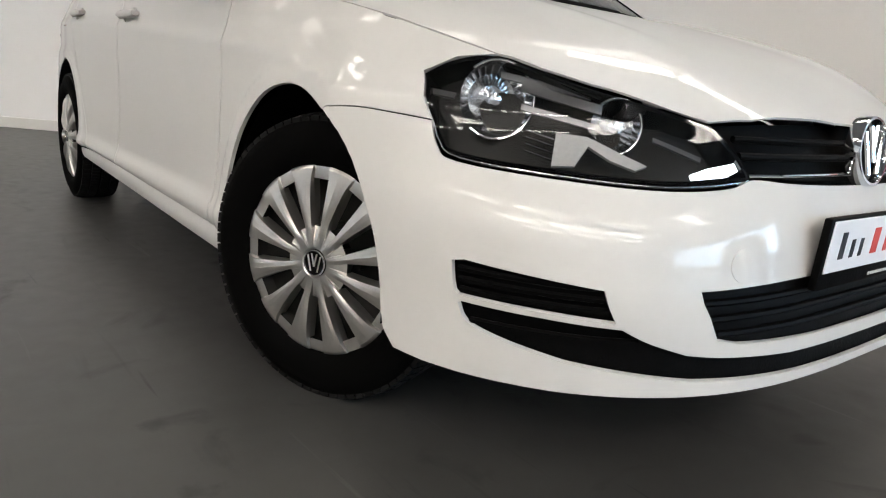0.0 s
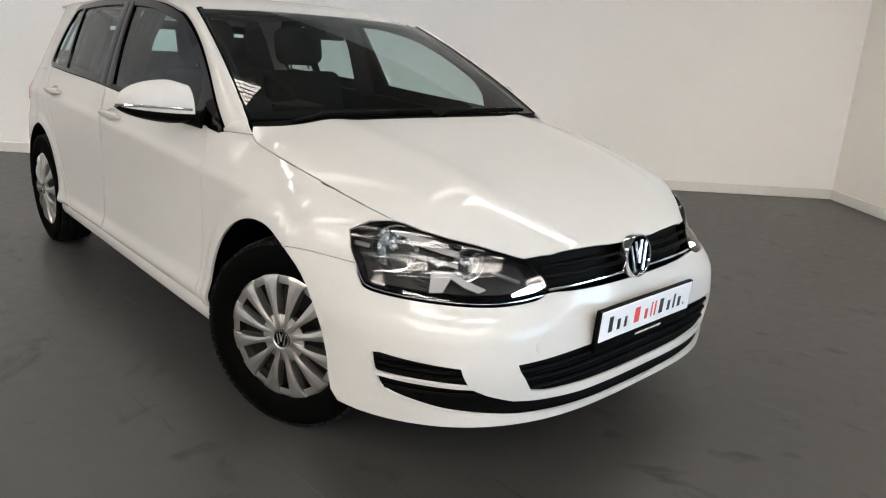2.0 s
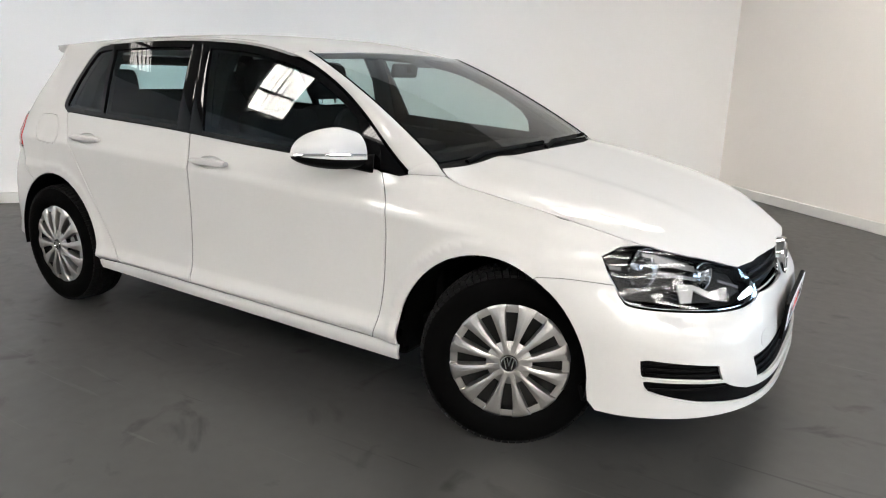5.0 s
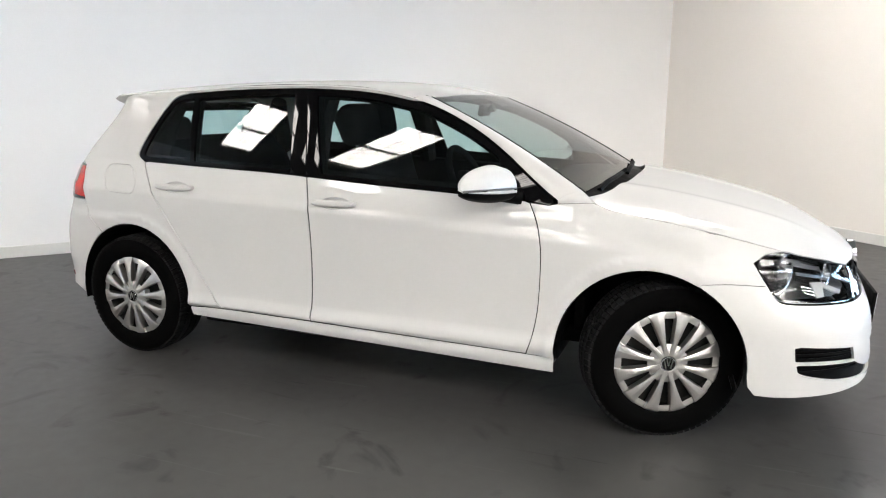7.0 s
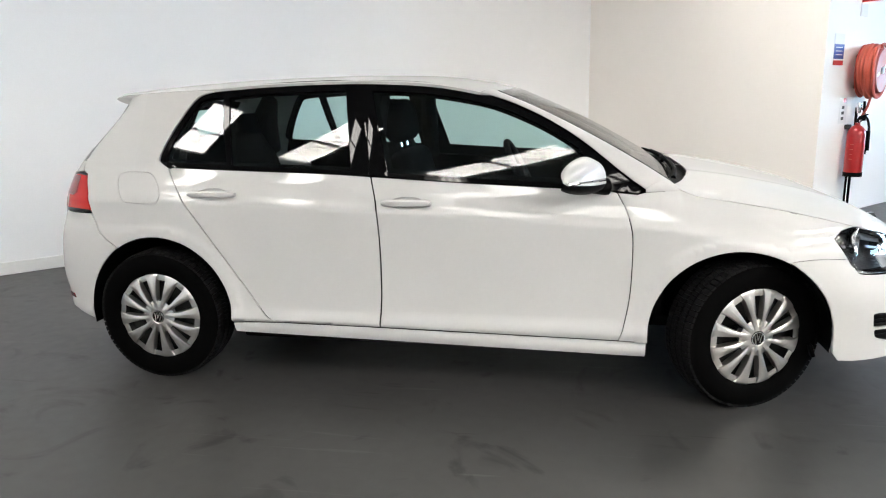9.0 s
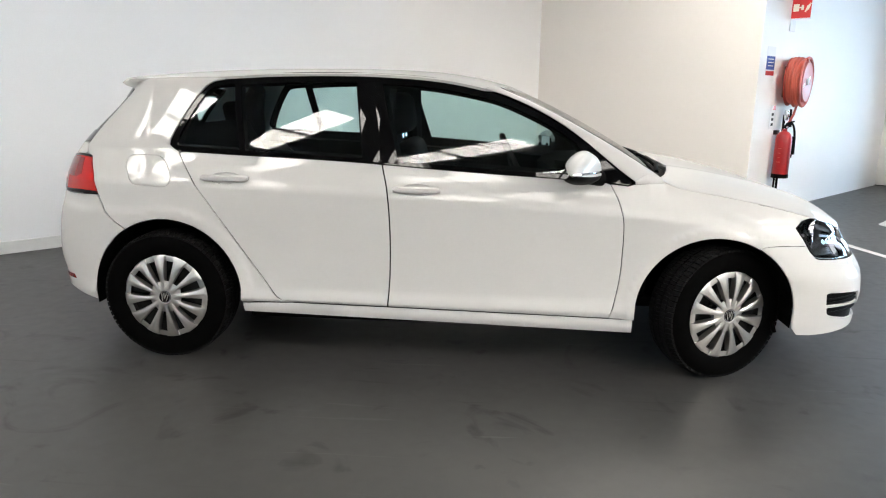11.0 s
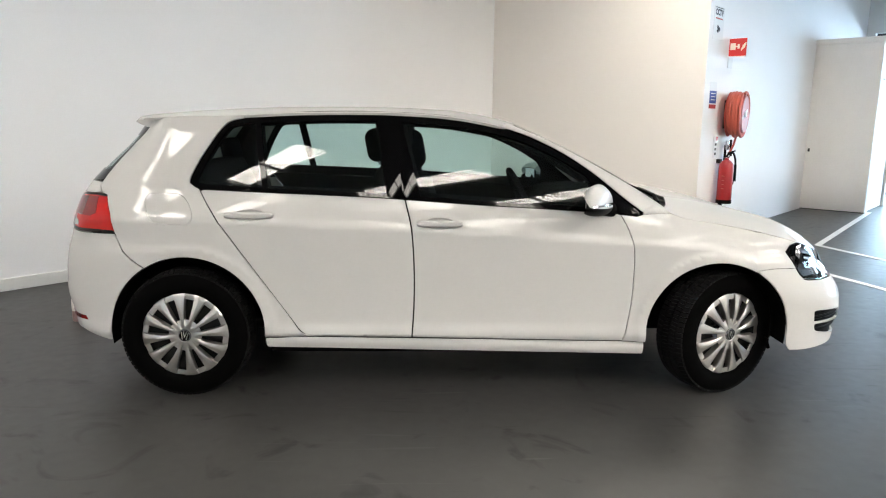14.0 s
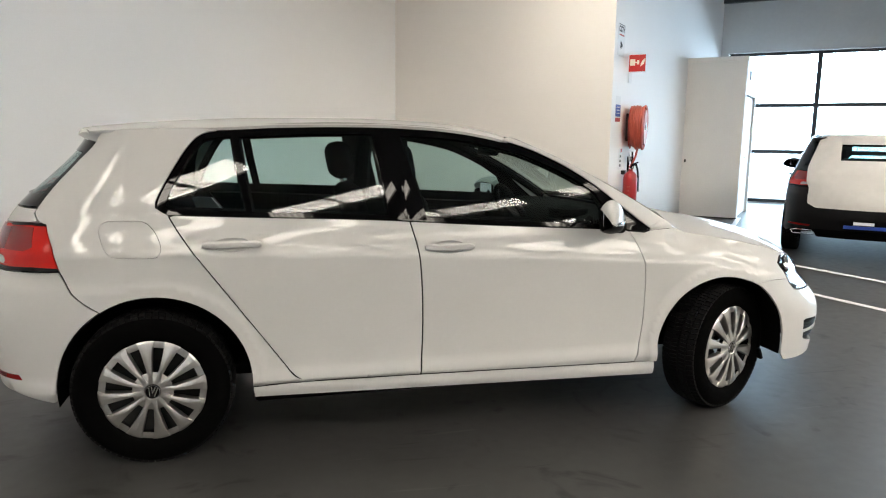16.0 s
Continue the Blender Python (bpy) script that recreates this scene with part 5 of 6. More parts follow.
fl.new(ramp.outputs[0], fmul.inputs[0]), fl.new(dark.outputs[0], fmul.inputs["Scale"]), fl.new(fmul.outputs[0], fb.inputs["Base Color"])
frough = fn.new("ShaderNodeMapRange")
frough.inputs[3].default_value, frough.inputs[4].default_value = 0.36, 0.50
fl.new(fine.outputs["Fac"], frough.inputs[0]), fl.new(frough.outputs[0], fb.inputs["Roughness"])
fbump = fn.new("ShaderNodeBump")
fbump.inputs["Strength"].default_value, fbump.inputs["Distance"].default_value = 0.05, 0.002
fl.new(fine.outputs["Fac"], fbump.inputs["Height"]), fl.new(fbump.outputs[0], fb.inputs["Normal"])

BOOTH_U, FACADE_U, STEP_V = 4.4, 7.85, 3.0
FLOOR_U0, FLOOR_V1 = -13.0, 15.0
bm = bmesh.new()
bm.faces.new([bm.verts.new(room(u, v)) for u, v in ((FLOOR_U0 - 0.3, -0.3), (FACADE_U + 14, -0.3), (FACADE_U + 14, FLOOR_V1 + 8), (FLOOR_U0 - 0.3, FLOOR_V1 + 8))])
floor = tagged(part("floor", bm, FLOORMAT), "smooth grey painted concrete floor with scuffs", kind="structure")

slab("wall_back", room(FLOOR_U0, 0), room(0, 0), 0, CEIL, 0.2, WALLPAINT, 1, label="plain white painted wall")
slab("wall_return", room(0, 0), room(0, STEP_V - 0.002), 0, CEIL, 0.2, WARMWALL, 1, label="plain return wall, warm light tinted into its white paint")
slab("wall_side", room(0.004, STEP_V), room(FACADE_U, STEP_V), 0, CEIL, 0.2, WALLPAINT, 1, label="white painted wall beside the glazed front")
slab("wall_left", room(FLOOR_U0, FLOOR_V1), room(FLOOR_U0, 0), 0, CEIL, 0.2, WALLPAINT, 1, label="plain white painted wall")
slab("wall_opposite", room(FACADE_U, FLOOR_V1), room(FLOOR_U0, FLOOR_V1), 0, CEIL, 0.2, DIMWALL, 1, label="unseen closing wall, greyed to cut bounce light")

for name, a, b in (("baseboard_back", room(FLOOR_U0, 0.006), room(0, 0.006)), ("baseboard_return", room(-0.006, 0), room(-0.006, STEP_V))):
    d = (b - a).normalized()
    bm = box(((b - a).length, 0.014, 0.10), (0, 0, 0.05), 0.004)
    ob = tagged(part(name, bm, SKIRT), "low white painted skirting board", kind="structure")
    ob.matrix_basis = Matrix.Translation((a + b) / 2) @ pose(0, 0, 0, 0, 0, math.degrees(math.atan2(d.y, d.x)))

# ceiling with rooflights in rows across
SKYLIGHT = material("rooflight_sheet", (1.0, 0.952, 0.885), 0.5, emit=32.0)
FILLSHEET = material("dull_rooflight_sheet", (1.0, 0.952, 0.885), 0.5, emit=9.0)
ROWS_V, HALF, LONG = (0.8, 2.6, 3.2, 5.0, 7.1, 8.8, 11.0, 13.0), 0.26, 2.6
WIDE = {11.0: 2.6, 13.0: 2.6}      # far rows are unseen fill, added and broadened to light walls and flank


def lights_in_row(v):
    """Middles of the rooflights in a row; the rows are staggered."""
    first = -9.3 + (v - 3.2) * 0.47 - LONG / 2
    # first (to row 8.8) and -1.8 follow reflections; the rest are added fill
    return [u for u in ((-10.8, -7.8) if v < 2 else (-5.8, -2.4) if v < 3 else (first, -1.8) if v < 4.5 else (first,) if v < 6 else (first, 1.6) if v < 8 else [first + 3.2 * k for k in range(3)]) if u < FACADE_U - 1.7]


def ceiling_block(bm, u0, u1, v0, v1):
    q = [bm.verts.new(room(u, v, z)) for z in (CEIL, CEIL + 0.15) for u, v in ((u0, v0), (u1, v0), (u1, v1), (u0, v1))]
    for f in ((0, 1, 2, 3), (7, 6, 5, 4), (0, 4, 5, 1), (1, 5, 6, 2), (2, 6, 7, 3), (3, 7, 4, 0)):
        bm.faces.new([q[k] for k in f])


bm = bmesh.new()
# the long rows
at = 0.0
for v in ROWS_V:
    half = HALF * WIDE.get(v, 1)
    ceiling_block(bm, FLOOR_U0, FACADE_U + 0.2, at, v - half)
    u = FLOOR_U0
    for mid in lights_in_row(v):
        ceiling_block(bm, u, mid - LONG / 2, v - half, v + half)
        u = mid + LONG / 2
    ceiling_block(bm, u, FACADE_U + 0.2, v - half, v + half)
    at = v + half
ceiling_block(bm, FLOOR_U0, FACADE_U + 0.2, at, FLOOR_V1)
tagged(part("ceiling", bm, CEILPAINT), "grey sheet ceiling with rooflight openings", kind="structure")


def rooflight(sheet, label):
    light = empty("rooflight")
    tagged(light, label, "rooflight", "rooflights")
    part("rooflight_sheet", box((LONG, 2 * HALF, 0.02)), sheet, light)
    part("rooflight_bar", box((0.07, 2 * HALF, 0.05), (0, 0, -0.04)), STEEL, light)
    for k in range(1, 7):
        part("rooflight_bar", box((LONG, 0.016 if k == 4 else 0.006, 0.02), (0, HALF * (k / 3.5 - 1), -0.03)), STEEL, light)
    return light


# rows along the back wall: duller sheets, unseen fill added to brighten the walls
for sheet, label, rows in ((FILLSHEET, "unseen ceiling fill light added to brighten the walls", ROWS_V[:2]), (SKYLIGHT, "translucent white rooflight with dark bars; far rows are added fill", ROWS_V[2:])):
    light = None
    for v in rows:
        for u in lights_in_row(v):
            at = pose(*room(u, v, CEIL + 0.10), 0, 0, ANGLE)
            if light is None:
                light = rooflight(sheet, label)
                light.matrix_basis = at
            else:
                copy_thing(light, at @ Matrix.Diagonal((1, WIDE.get(v, 1), 1, 1)))

# glazed front
FRAMEMAT = material("dark_grey_aluminium", (0.03, 0.032, 0.036), 0.4, metal=0.3)
PANE = glass("front_glazing", (0.93, 0.96, 0.97))
SOFFIT = material("grey_soffit_paint", (0.52, 0.52, 0.52), 0.7, grain=0.04, scale=15)
slab("wall_front", room(FACADE_U, STEP_V - 0.2), room(FACADE_U, FLOOR_V1), 0, CEIL, 0.2, SOFFIT, 1, [(0.35, FLOOR_V1 - STEP_V - 0.3, 0.02, 3.08)], "grey painted wall over a wide glazed front")
GZ = 3.07
v = STEP_V + 0.22
col = 0
BAY = 1.64
while v < FLOOR_V1 - 1.7:
    w = empty("window_" + str(col + 1), room(FACADE_U + 0.06, v + BAY / 2, 0), ANGLE)
    tagged(w, "dark-framed shopfront window in three tall lights", kind="structure")
    part("window_post", box((0.09, 0.085, GZ), (0, BAY / 2, GZ / 2), 0.004), FRAMEMAT, w)
    for z, h in ((0.045, 0.09), (1.07, 0.085), (2.01, 0.075), (GZ - 0.03, 0.06)):
        part("window_rail", box((0.08, BAY - 0.085, h), (0, 0, z), 0.004), FRAMEMAT, w)
    for z0, z1 in ((0.09, 1.03), (1.11, 1.975), (2.045, GZ - 0.06)):
        p = part("window_pane", box((0.008, BAY - 0.085, z1 - z0), (0, 0, (z0 + z1) / 2)), PANE, w)
        p.visible_shadow = False
    v += BAY
    col += 1
beam = box((0.12, FLOOR_V1 - STEP_V, 0.30), (0, 0, 0), 0.004)
ob = tagged(part("beam", beam, FRAMEMAT), "dark steel roof beam over the glazed front", kind="structure")
ob.matrix_basis = pose(*room(FACADE_U - 0.07, (FLOOR_V1 + STEP_V) / 2, CEIL - 0.17), 0, 0, ANGLE)
DAY = material("daylight_backdrop", (0.55, 0.77, 1.0), 0.9, emit=22.0)
bm = bmesh.new()
bm.faces.new([bm.verts.new(room(FACADE_U + 9, v, z)) for v, z in ((-14, -0.2), (34, -0.2), (34, 12), (-14, 12))])
tagged(part("backdrop", bm, DAY), "bright hazy daylight outside the glazed front", kind="structure")

# lobby box by the front, with a door in its flank
BOOTHPAINT = material("white_lobby_paint", (0.82, 0.80, 0.77), 0.5, grain=0.03, scale=40)
booth = empty("lobby", room(BOOTH_U, STEP_V, 0), ANGLE)
tagged(booth, "tall white boxed-in lobby with a door, built against the wall", "lobby")
D, W, H = 1.55, 0.93, 2.66
part("lobby_front", box((0.05, W, H - 0.08), (0.025, -W / 2, (H - 0.08) / 2 + 0.012), 0.004), BOOTHPAINT, booth, "plain white front panel")
part("lobby_top", box((D + 0.03, W + 0.03, 0.08), (D / 2 - 0.005, -W / 2, H - 0.04), 0.006), BOOTHPAINT, booth, "white top trim")
part("lobby_plinth", box((0.03, W, 0.012), (0.03, -W / 2, 0.006)), PLASTIC, booth, "dark gap at the foot")
part("corner_post", box((0.09, 0.05, H - 0.08), (0.098, -W + 0.02, (H - 0.08) / 2), 0.004), BOOTHPAINT, booth)
part("corner_post", box((0.09, 0.05, H - 0.08), (D - 0.05, -W + 0.02, (H - 0.08) / 2), 0.004), BOOTHPAINT, booth)
part("door_head", box((D - 0.24, 0.05, H - 0.08 - 2.06), (D / 2 + 0.025, -W + 0.02, (H - 0.08 + 2.06) / 2), 0.003), BOOTHPAINT, booth)
part("notice_plate", box((0.16, 0.008, 0.14), (0.45, -W - 0.008, 2.38), 0.002), PLASTIC, booth, "small dark plate over the door")
ldoor = part("lobby_door", box((D - 0.26, 0.04, 2.04), (D / 2 + 0.025, -W + 0.055, 1.025), 0.004), BOOTHPAINT, booth, "white flush door")
part("door_handle", tube([(0.35, -W + 0.03, 1.02), (0.35, -W - 0.03, 1.02), (0.46, -W - 0.03, 1.02)], 0.009, 8), CHROME, ldoor, "metal lever handle")
part("lobby_back", box((0.05, W, H - 0.08), (D + 0.025, -W / 2, (H - 0.08) / 2)), BOOTHPAINT, booth)
part("wall_switch", box((0.012, 0.03, 0.05), (-0.006, -0.05, 0.95), 0.003), STEEL, booth, "small grey switch plate")

# things on the side wall: local x runs along the wall, -y stands out of it
def on_wall(name, s, z, label, category):
    ob = empty(name, room(s, STEP_V, z), ANGLE)
    return tagged(ob, label, category)

def lettering(words, size, mat, parent, at):
    """Flat words that stand upright and face away from the wall."""
    cu = bpy.data.curves.new("lettering", "FONT")
    cu.body, cu.size, cu.align_x, cu.extrude = words, size, "CENTER", 0.0006
    cu.offset = 0.004
    tmp = bpy.data.objects.new("lettering", cu)
    me = bpy.data.meshes.new_from_object(tmp)
    bpy.data.objects.remove(tmp)
    me.transform(pose(*at, 90, 0, 0))
    me.materials.clear()
    me.materials.append(mat)
    ob = new("lettering", me)
    ob.parent = parent
    return ob


REDSIGN = material("red_sign", (0.55, 0.02, 0.018), 0.4, coat=0.2)
BLUESIGN = material("blue_sign", (0.012, 0.05, 0.28), 0.5)
PAPER = material("white_paper", (0.82, 0.82, 0.82), 0.7)
CREAM = material("cream_print", (0.78, 0.72, 0.60), 0.5)
HOSE = material("red_rubber_hose", (0.48, 0.085, 0.052), 0.5, grain=0.15, scale=60)
PALERED = material("faded_red_disc_paint", (0.44, 0.115, 0.09), 0.5, grain=0.2, scale=40)
REELRED = material("red_reel_paint", (0.46, 0.06, 0.045), 0.65, spec=0.2)
EXTRED = material("red_extinguisher_paint", (0.32, 0.006, 0.008), 0.3, coat=0.3)

n = on_wall("paper_notice", 0.26, 2.47, "white paper camera notice with dark letters on the wall", "notice")
part("sheet", box((0.30, 0.004, 0.36), (0, -0.003, 0)), PAPER, n)
lettering("CCTV", 0.088, INK, n, (0, -0.0055, 0.09))
part("print_bar", box((0.24, 0.002, 0.008), (0, -0.006, 0.168)), INK, n)
part("print_bar", box((0.20, 0.002, 0.014), (0, -0.006, 0.052)), REDSIGN, n)
part("print_mark", box((0.09, 0.002, 0.035), (0.0, -0.006, -0.05), rot=(0, 25, 0)), STEEL, n)
part("print_mark", box((0.045, 0.002, 0.04), (-0.02, -0.006, -0.08), rot=(0, 25, 0)), STEEL, n)
n = on_wall("safety_sign", 0.255, 1.675, "narrow wall sign in white, blue and red", "sign")
part("sign_board", box((0.20, 0.004, 0.30), (0, -0.003, 0)), PAPER, n)
part("blue_field", box((0.20, 0.002, 0.14), (0, -0.006, -0.02)), BLUESIGN, n)
part("red_field", box((0.20, 0.002, 0.045), (0, -0.006, -0.127)), REDSIGN, n)
for k in range(3):
    part("print_bar", box((0.13, 0.002, 0.007), (0, -0.008, 0.02 - k * 0.035)), PAPER, n)
n = on_wall("hose_sign", 0.64, 2.235, "red square fire hose sign standing out from the wall", "sign")
part("sign_board", box((0.006, 0.20, 0.20), (0, -0.105, 0), 0.001), REDSIGN, n)
part("sign_edge", box((0.004, 0.21, 0.012), (-0.001, -0.105, -0.104)), PAPER, n)
part("picture_box", box((0.002, 0.06, 0.075), (-0.0045, -0.05, 0.01)), CREAM, n)
part("picture_bar", box((0.002, 0.05, 0.012), (-0.0045, -0.105, 0.01)), CREAM, n)
part("picture_knob", box((0.002, 0.024, 0.05), (-0.0045, -0.115, 0.01), 0.0), CREAM, n)
for k in range(3):
    part("picture_flame", box((0.002, 0.012, 0.07), (-0.0045, -0.158 - 0.014 * k, -0.005 + 0.012 * k), rot=(18, 0, 0)), CREAM, n)
n = on_wall("white_label", 0.70, 2.065, "small blank white wall plate", "plate")
part("plate", box((0.14, 0.012, 0.12), (0, -0.007, 0), 0.003), PAPER, n)
n = on_wall("instruction_label", 0.47, 1.08, "small white extinguisher label with a red dot", "label")
part("sheet", box((0.16, 0.003, 0.26), (0, -0.003, 0)), PAPER, n)
part("red_dot", box((0.06, 0.002, 0.045), (0.02, -0.006, 0.10)), REDSIGN, n)
for k in range(3):
    part("print_mark", box((0.05, 0.002, 0.03), (-0.01, -0.006, 0.03 - 0.055 * k)), STEEL, n)

# hose reel
n = on_wall("hose_reel", 0.68, 1.465, "red fire hose reel wound with red hose on the wall", "hose reel")
n.matrix_basis = n.matrix_basis @ pose(0, 0, 0, 0, 0, 8)
part("wall_bracket", box((0.12, 0.06, 0.34), (0, -0.03, 0), 0.008), STEEL, n)
part("reel_back", lathe([(0.02, -0.050), (0.25, -0.050), (0.262, -0.056), (0.262, -0.062), (0.02, -0.062)], 48), REELRED, n, "red back disc", True)
part("reel_drum", lathe([(0.215, -0.062), (0.215, -0.228)], 40), REELRED, n, smooth=True)
part("reel_disc", lathe([(0.02, -0.228), (0.15, -0.228), (0.17, -0.233), (0.200, -0.233), (0.212, -0.238), (0.216, -0.231), (0.216, -0.225), (0.02, -0.222)], 48), PALERED, n, "faded red front disc", True)
part("reel_hub", lathe([(0.0, -0.250), (0.026, -0.248), (0.036, -0.240), (0.036, -0.226)], 24), PAPER, n, "white hub cap", True)
for a in (20, 200):
    part("disc_label", box((0.08, 0.003, 0.030), (0.11 * math.cos(radians(a)), -0.2295, 0.11 * math.sin(radians(a))), rot=(0, -a, 0)), CREAM, n, "pale printed label on the disc")
wound = lambda t: 0.246 + 0.012 * math.sin(2.3 * t) + 0.006 * math.sin(0.9 * t)
turns = [(wound(t) * math.cos(t) * (1 + 0.012 * math.sin(5 * t)), -0.078 - 0.0235 * t / (2 * math.pi) - 0.006 * math.sin(1.7 * t), wound(t) * math.sin(t) + 0.006 * math.sin(t * 0.7)) for t in np.linspace(0, 2 * math.pi * 6.3, 220)]
part("hose", tube(turns, 0.0165, 8), HOSE, n, "wound red hose", True)
part("hose_tail", tube([(0.03, -0.15, -0.25), (0.02, -0.13, -0.36), (0.0, -0.10, -0.44), (-0.02, -0.07, -0.50)], 0.013, 8), HOSE, n, smooth=True)
part("valve", lathe([(0.0, 0.05), (0.022, 0.05), (0.026, 0.0), (0.018, -0.06), (0.0, -0.06)], 16, "z", m=pose(-0.03, -0.07, -0.36)), CHROME, n, smooth=True)
part("supply_pipe", tube([(-0.03, -0.05, -0.36), (-0.03, -0.05, -1.46)], 0.014, 8), PLASTIC, n, "dark supply pipe", True)
part("nozzle_clip", box((0.14, 0.03, 0.02), (0.05, -0.06, -0.38), 0.004), PLASTIC, n)
part("nozzle", tube([(0.10, -0.08, -0.30), (0.10, -0.09, -0.50)], [0.012, 0.018], 10), PLASTIC, n, smooth=True)

# extinguisher hanging below
n = on_wall("fire_extinguisher", 0.565, 0.41, "red fire extinguisher with black hose, hung on the wall", "extinguisher")
part("cylinder", lathe([(0.0, 0.0), (0.082, 0.0), (0.086, 0.02), (0.086, 0.42), (0.078, 0.47), (0.05, 0.505), (0.026, 0.52), (0.024, 0.545), (0.0, 0.545)], 32, "z", m=pose(0, -0.115, 0)), EXTRED, n, smooth=True)
part("foot_ring", lathe([(0.086, 0.0), (0.089, 0.0), (0.089, 0.045), (0.086, 0.045)], 32, "z", m=pose(0, -0.115, 0)), PLASTIC, n, "black foot ring", True)
for k in range(4):
    part("print_bar", box((0.003, 0.034 - 0.006 * (k % 3), 0.007), (-0.0862, -0.118, 0.33 - k * 0.05)), PALERED, n)
part("lever", tube([(0, -0.115, 0.55), (0.0, -0.13, 0.60), (0.02, -0.20, 0.63)], [0.02, 0.014, 0.008], 8), PLASTIC, n, smooth=True)
part("gauge", lathe([(0.0, 0.012), (0.017, 0.010), (0.018, 0.0)], 16, "y", m=pose(0, -0.145, 0.565)), CHROME, n)
part("discharge_hose", tube(bend([(0.02, -0.12, 0.57), (0.09, -0.15, 0.60), (0.135, -0.17, 0.50), (0.13, -0.17, 0.36), (0.12, -0.16, 0.22)], 6), 0.012, 8), PLASTIC, n, "black discharge hose", True)
part("horn", tube([(0.125, -0.17, 0.46), (0.125, -0.17, 0.26)], [0.022, 0.027], 10), PLASTIC, n, smooth=True)
part("wall_hook", box((0.06, 0.05, 0.05), (0, -0.025, 0.50), 0.006), STEEL, n)
part("drip_pipe", tube([(0.0, -0.06, 0.0), (0.0, -0.06, -0.40)], 0.012, 8), PLASTIC, n)

# painted lines on the floor
LINE = material("white_line_paint", (0.70, 0.70, 0.69), 0.5, grain=0.15, scale=30)
def floor_line(a, b, w=0.07):
    a, b = Vector(a), Vector(b)
    d = b - a
    ob = part("floor_line", box((d.length, w, 0.003), (0, 0, 0.0025)), LINE)
    ob.matrix_basis = pose((a.x + b.x) / 2, (a.y + b.y) / 2, 0, 0, 0, math.degrees(math.atan2(d.y, d.x)))
    tagged(ob, "worn white painted line on the grey floor", "floor line", "floor lines")
floor_line((4.373, 3.452), (5.55, -1.4))
floor_line((3.40, 2.75), (4.55, -2.0))
floor_line((4.373, 3.452), (6.90, 6.40))

# ---- the other car: the same body in black, its tailgate under white film ----
other = copy_thing(car, pose(6.90, 3.90, 0, 0, 0, ANGLE))
other.name = "black_hatchback_car"
tagged(other, "black hatchback with white protective film over its tailgate", "car")
for ob in other.children_recursive:
    if ob.type == "MESH" and ob.material_slots and ob.material_slots[0].material is WHITE:
        ob.material_slots[0].link = "OBJECT"
        ob.material_slots[0].material = BLACKPAINT
for w in [o for o in other.children if o.name.startswith(("number_plate", "rear_wiper")) or o.name.startswith("badge") and o.matrix_basis.translation.x <= 0 and o.data.vertices[0].co.x < 0]:
    for o in (*w.children_recursive, w):
        bpy.data.objects.remove(o)
DARKGLASS = glass("dark_rear_glass", (0.16, 0.26, 0.26), f0=0.08)
for ob in other.children_recursive:
    if ob.name.startswith("rear_pane"):
        ob.material_slots[0].link = "OBJECT"
        ob.material_slots[0].material = DARKGLASS
FILM = material("white_protective_film", (0.62, 0.60, 0.575), 0.45, grain=0.06, scale=12, bump=0.9, coat=0.2)
two = lambda half: half + [(2 * (TAIL - LR) - p, z) for p, z in half[1:-1][::-1]]
sheet = [Y(0.0, 1.40, True), Y(0.52, 1.39, True), Y(0.58, 1.20, True), Y(0.63, 1.03, True), Y(0.60, 0.80, True), Y(0.60, 0.63, True), Y(0.52, 0.585, True), Y(0.0, 0.575, True)]
gap_ = [Y(0.0, 1.29, True), Y(0.31, 1.29, True), Y(0.31, 1.11, True), Y(0.0, 1.11, True)]

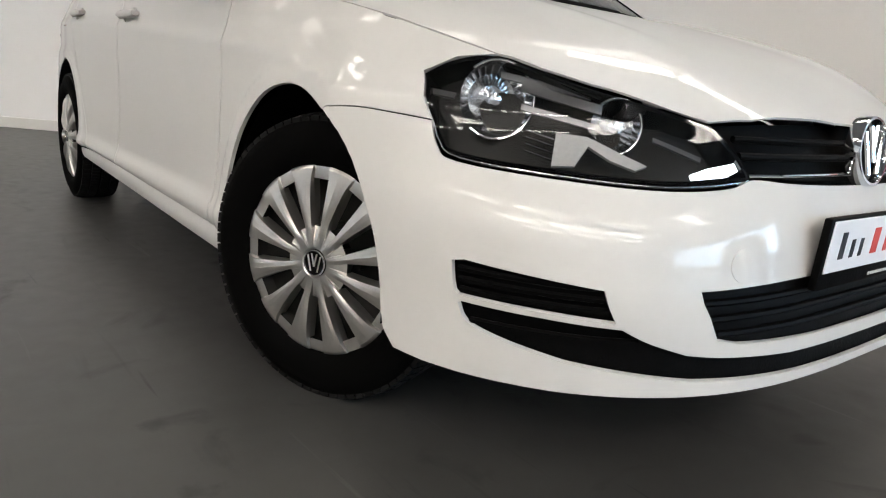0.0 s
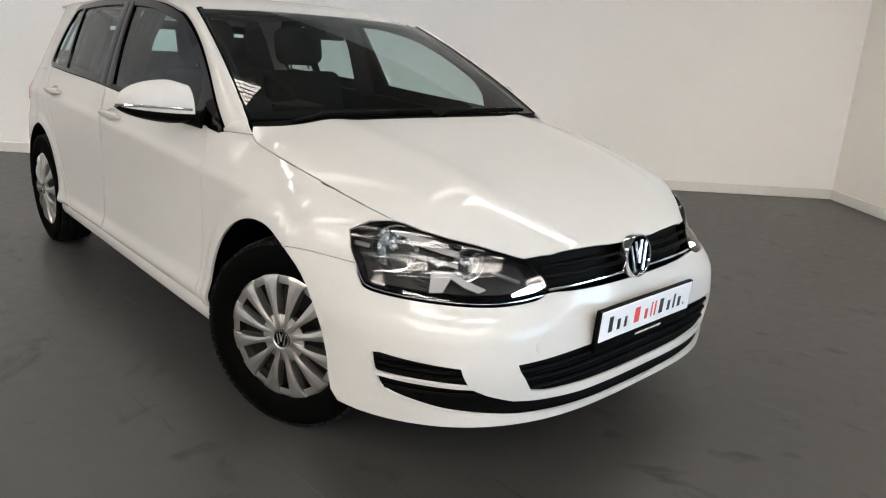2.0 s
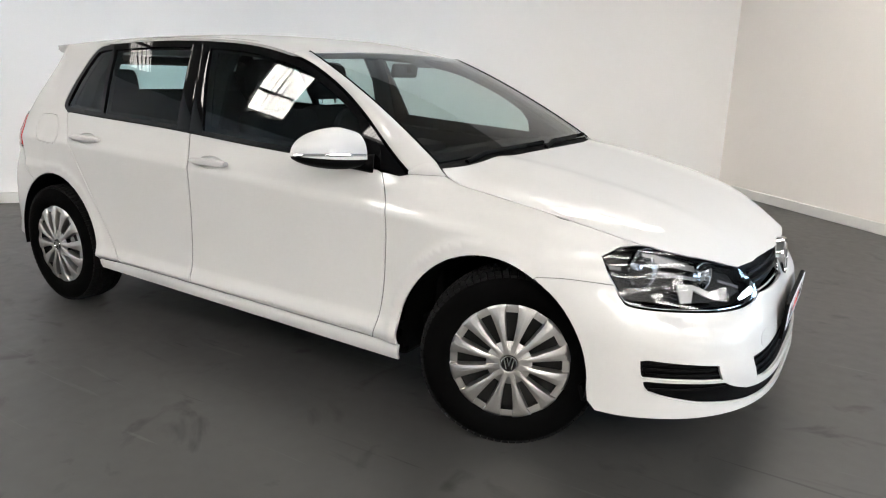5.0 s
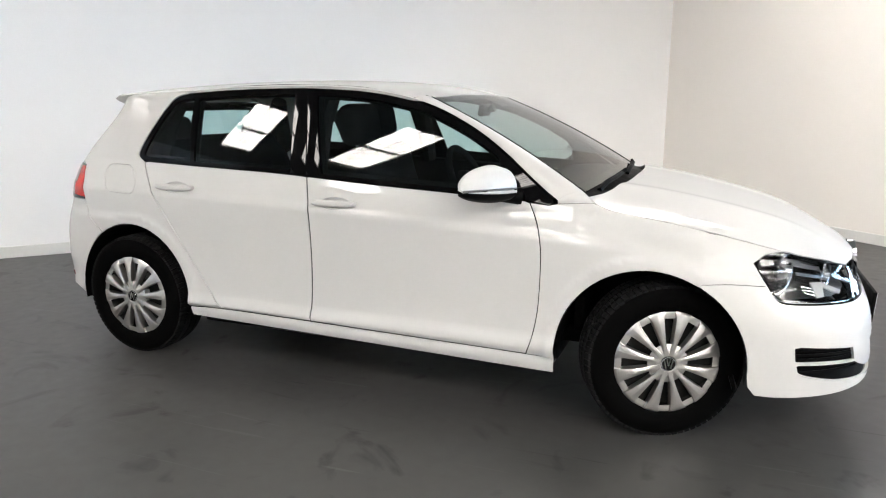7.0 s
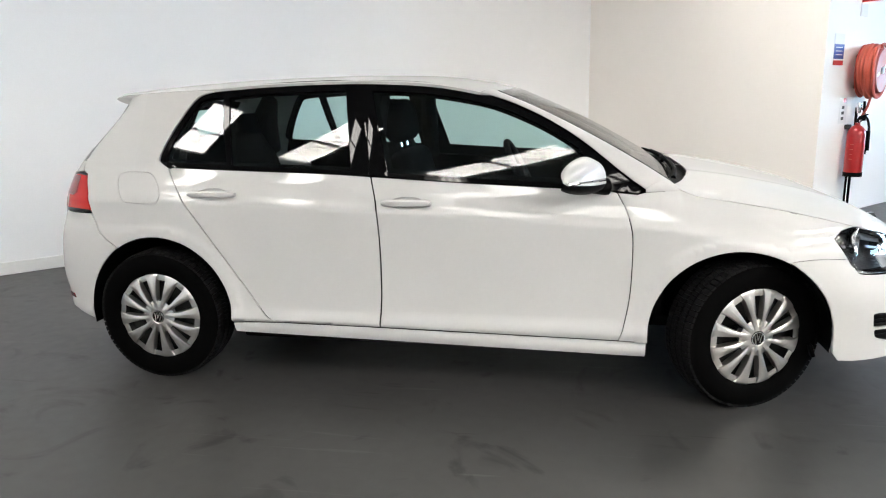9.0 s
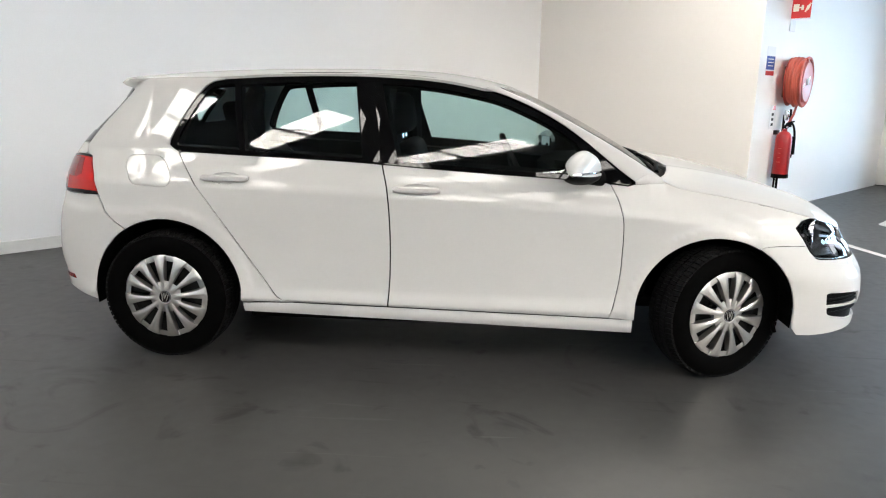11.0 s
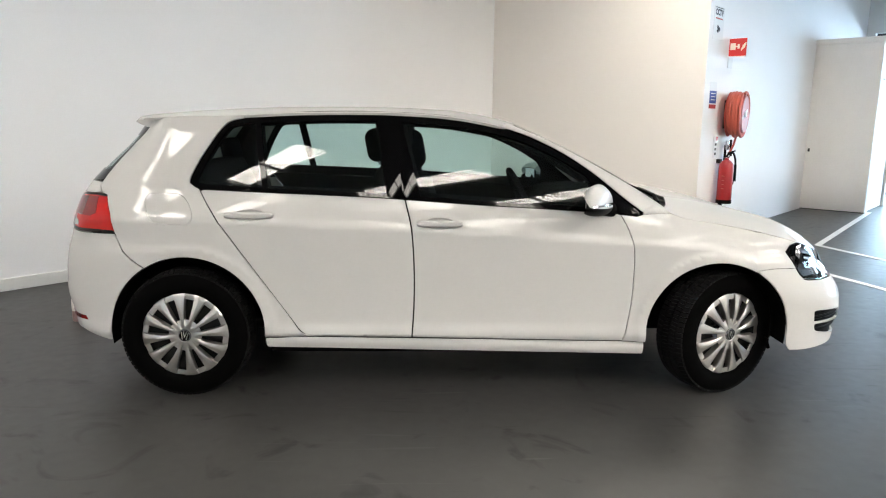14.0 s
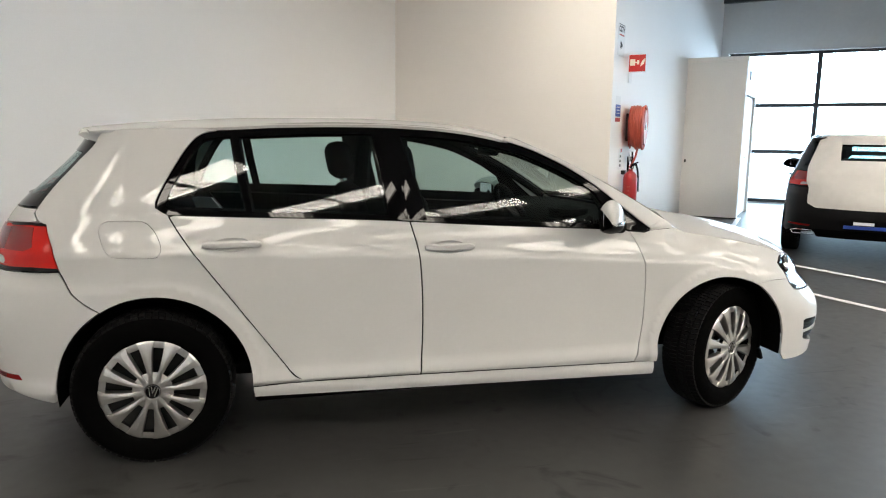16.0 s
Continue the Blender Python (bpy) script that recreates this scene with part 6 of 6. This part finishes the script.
def film_at(p, z):
    q = shell(p, z, -1)
    ripple = 0.006 * np.sin(9 * p + 14 * z) + 0.005 * np.sin(23 * p - 9 * z)
    return q + np.stack([-0.022 + ripple, 0 * p, 0 * p], 1)
film = panel("protective_film", two(sheet), film_at, FILM, other, 0.03, 0.004, holes=[two(gap_)], label="crinkled white protective film")
for s in (-1, 1):
    pts = [shell(np.array([py(y * -s, z, True)]), np.array([z]), -1)[0] + np.array([-0.012, 0, 0]) for y, z in ((0.72, 0.262), (0.50, 0.275), (0.53, 0.318), (0.70, 0.315), (0.75, 0.295), (0.72, 0.262))]
    part("exhaust_trim", tube([tuple(p) for p in pts], 0.007, 8), CHROME, other, "bright exhaust trim outline", True)
part("plate_holder", box((0.012, 0.44, 0.036), (-2.062, 0, 0.385), 0.003), BLUESIGN, other, "blue plate holder strip")
part("white_sticker", box((0.008, 0.20, 0.034), (-2.066, 0.03, 0.43), 0.002), PLATEWHITE, other, "small white sticker")

# spray bottle on the floor behind the car
BLUECAP = material("blue_plastic", (0.012, 0.035, 0.28), 0.35)
MILKY = material("milky_bottle_plastic", (0.62, 0.60, 0.56), 0.35, grain=0.03, scale=40)
PINKISH = material("pinkish_liquid", (0.30, 0.20, 0.19), 0.35, grain=0.05, scale=30)
bottle = empty("spray_bottle", (-2.475, 0.450, 0.0), 15)
tagged(bottle, "white spray bottle with a blue trigger, part full of pinkish liquid", "spray bottle")
part("bottle_base", lathe([(0.0, 0.0), (0.040, 0.0), (0.044, 0.005), (0.0445, 0.075)], 28, "z"), PINKISH, bottle, "pinkish lower half, filled", True)
part("bottle_body", lathe([(0.0445, 0.075), (0.0445, 0.135), (0.040, 0.160), (0.026, 0.182), (0.015, 0.192), (0.015, 0.200)], 28, "z"), MILKY, bottle, "milky white upper half", True)
part("collar", lathe([(0.0, 0.198), (0.018, 0.198), (0.018, 0.222), (0.0, 0.222)], 20, "z"), BLUECAP, bottle, smooth=True)
head = box((0.030, 0.085, 0.026), (0, 0.018, 0.243), 0.008, 2)
part("spray_head", head, BLUECAP, bottle, "blue spray head", True)
part("nozzle", lathe([(0.0, 0.0), (0.011, 0.0), (0.012, 0.018), (0.0, 0.018)], 16, "z", m=pose(0, 0.060, 0.245, -90, 0, 0)), BLUECAP, bottle, smooth=True)
part("trigger", tube([(0, 0.040, 0.236), (0, 0.052, 0.210), (0, 0.048, 0.180)], [0.008, 0.007, 0.006], 8), BLUECAP, bottle, "curved blue trigger", True)
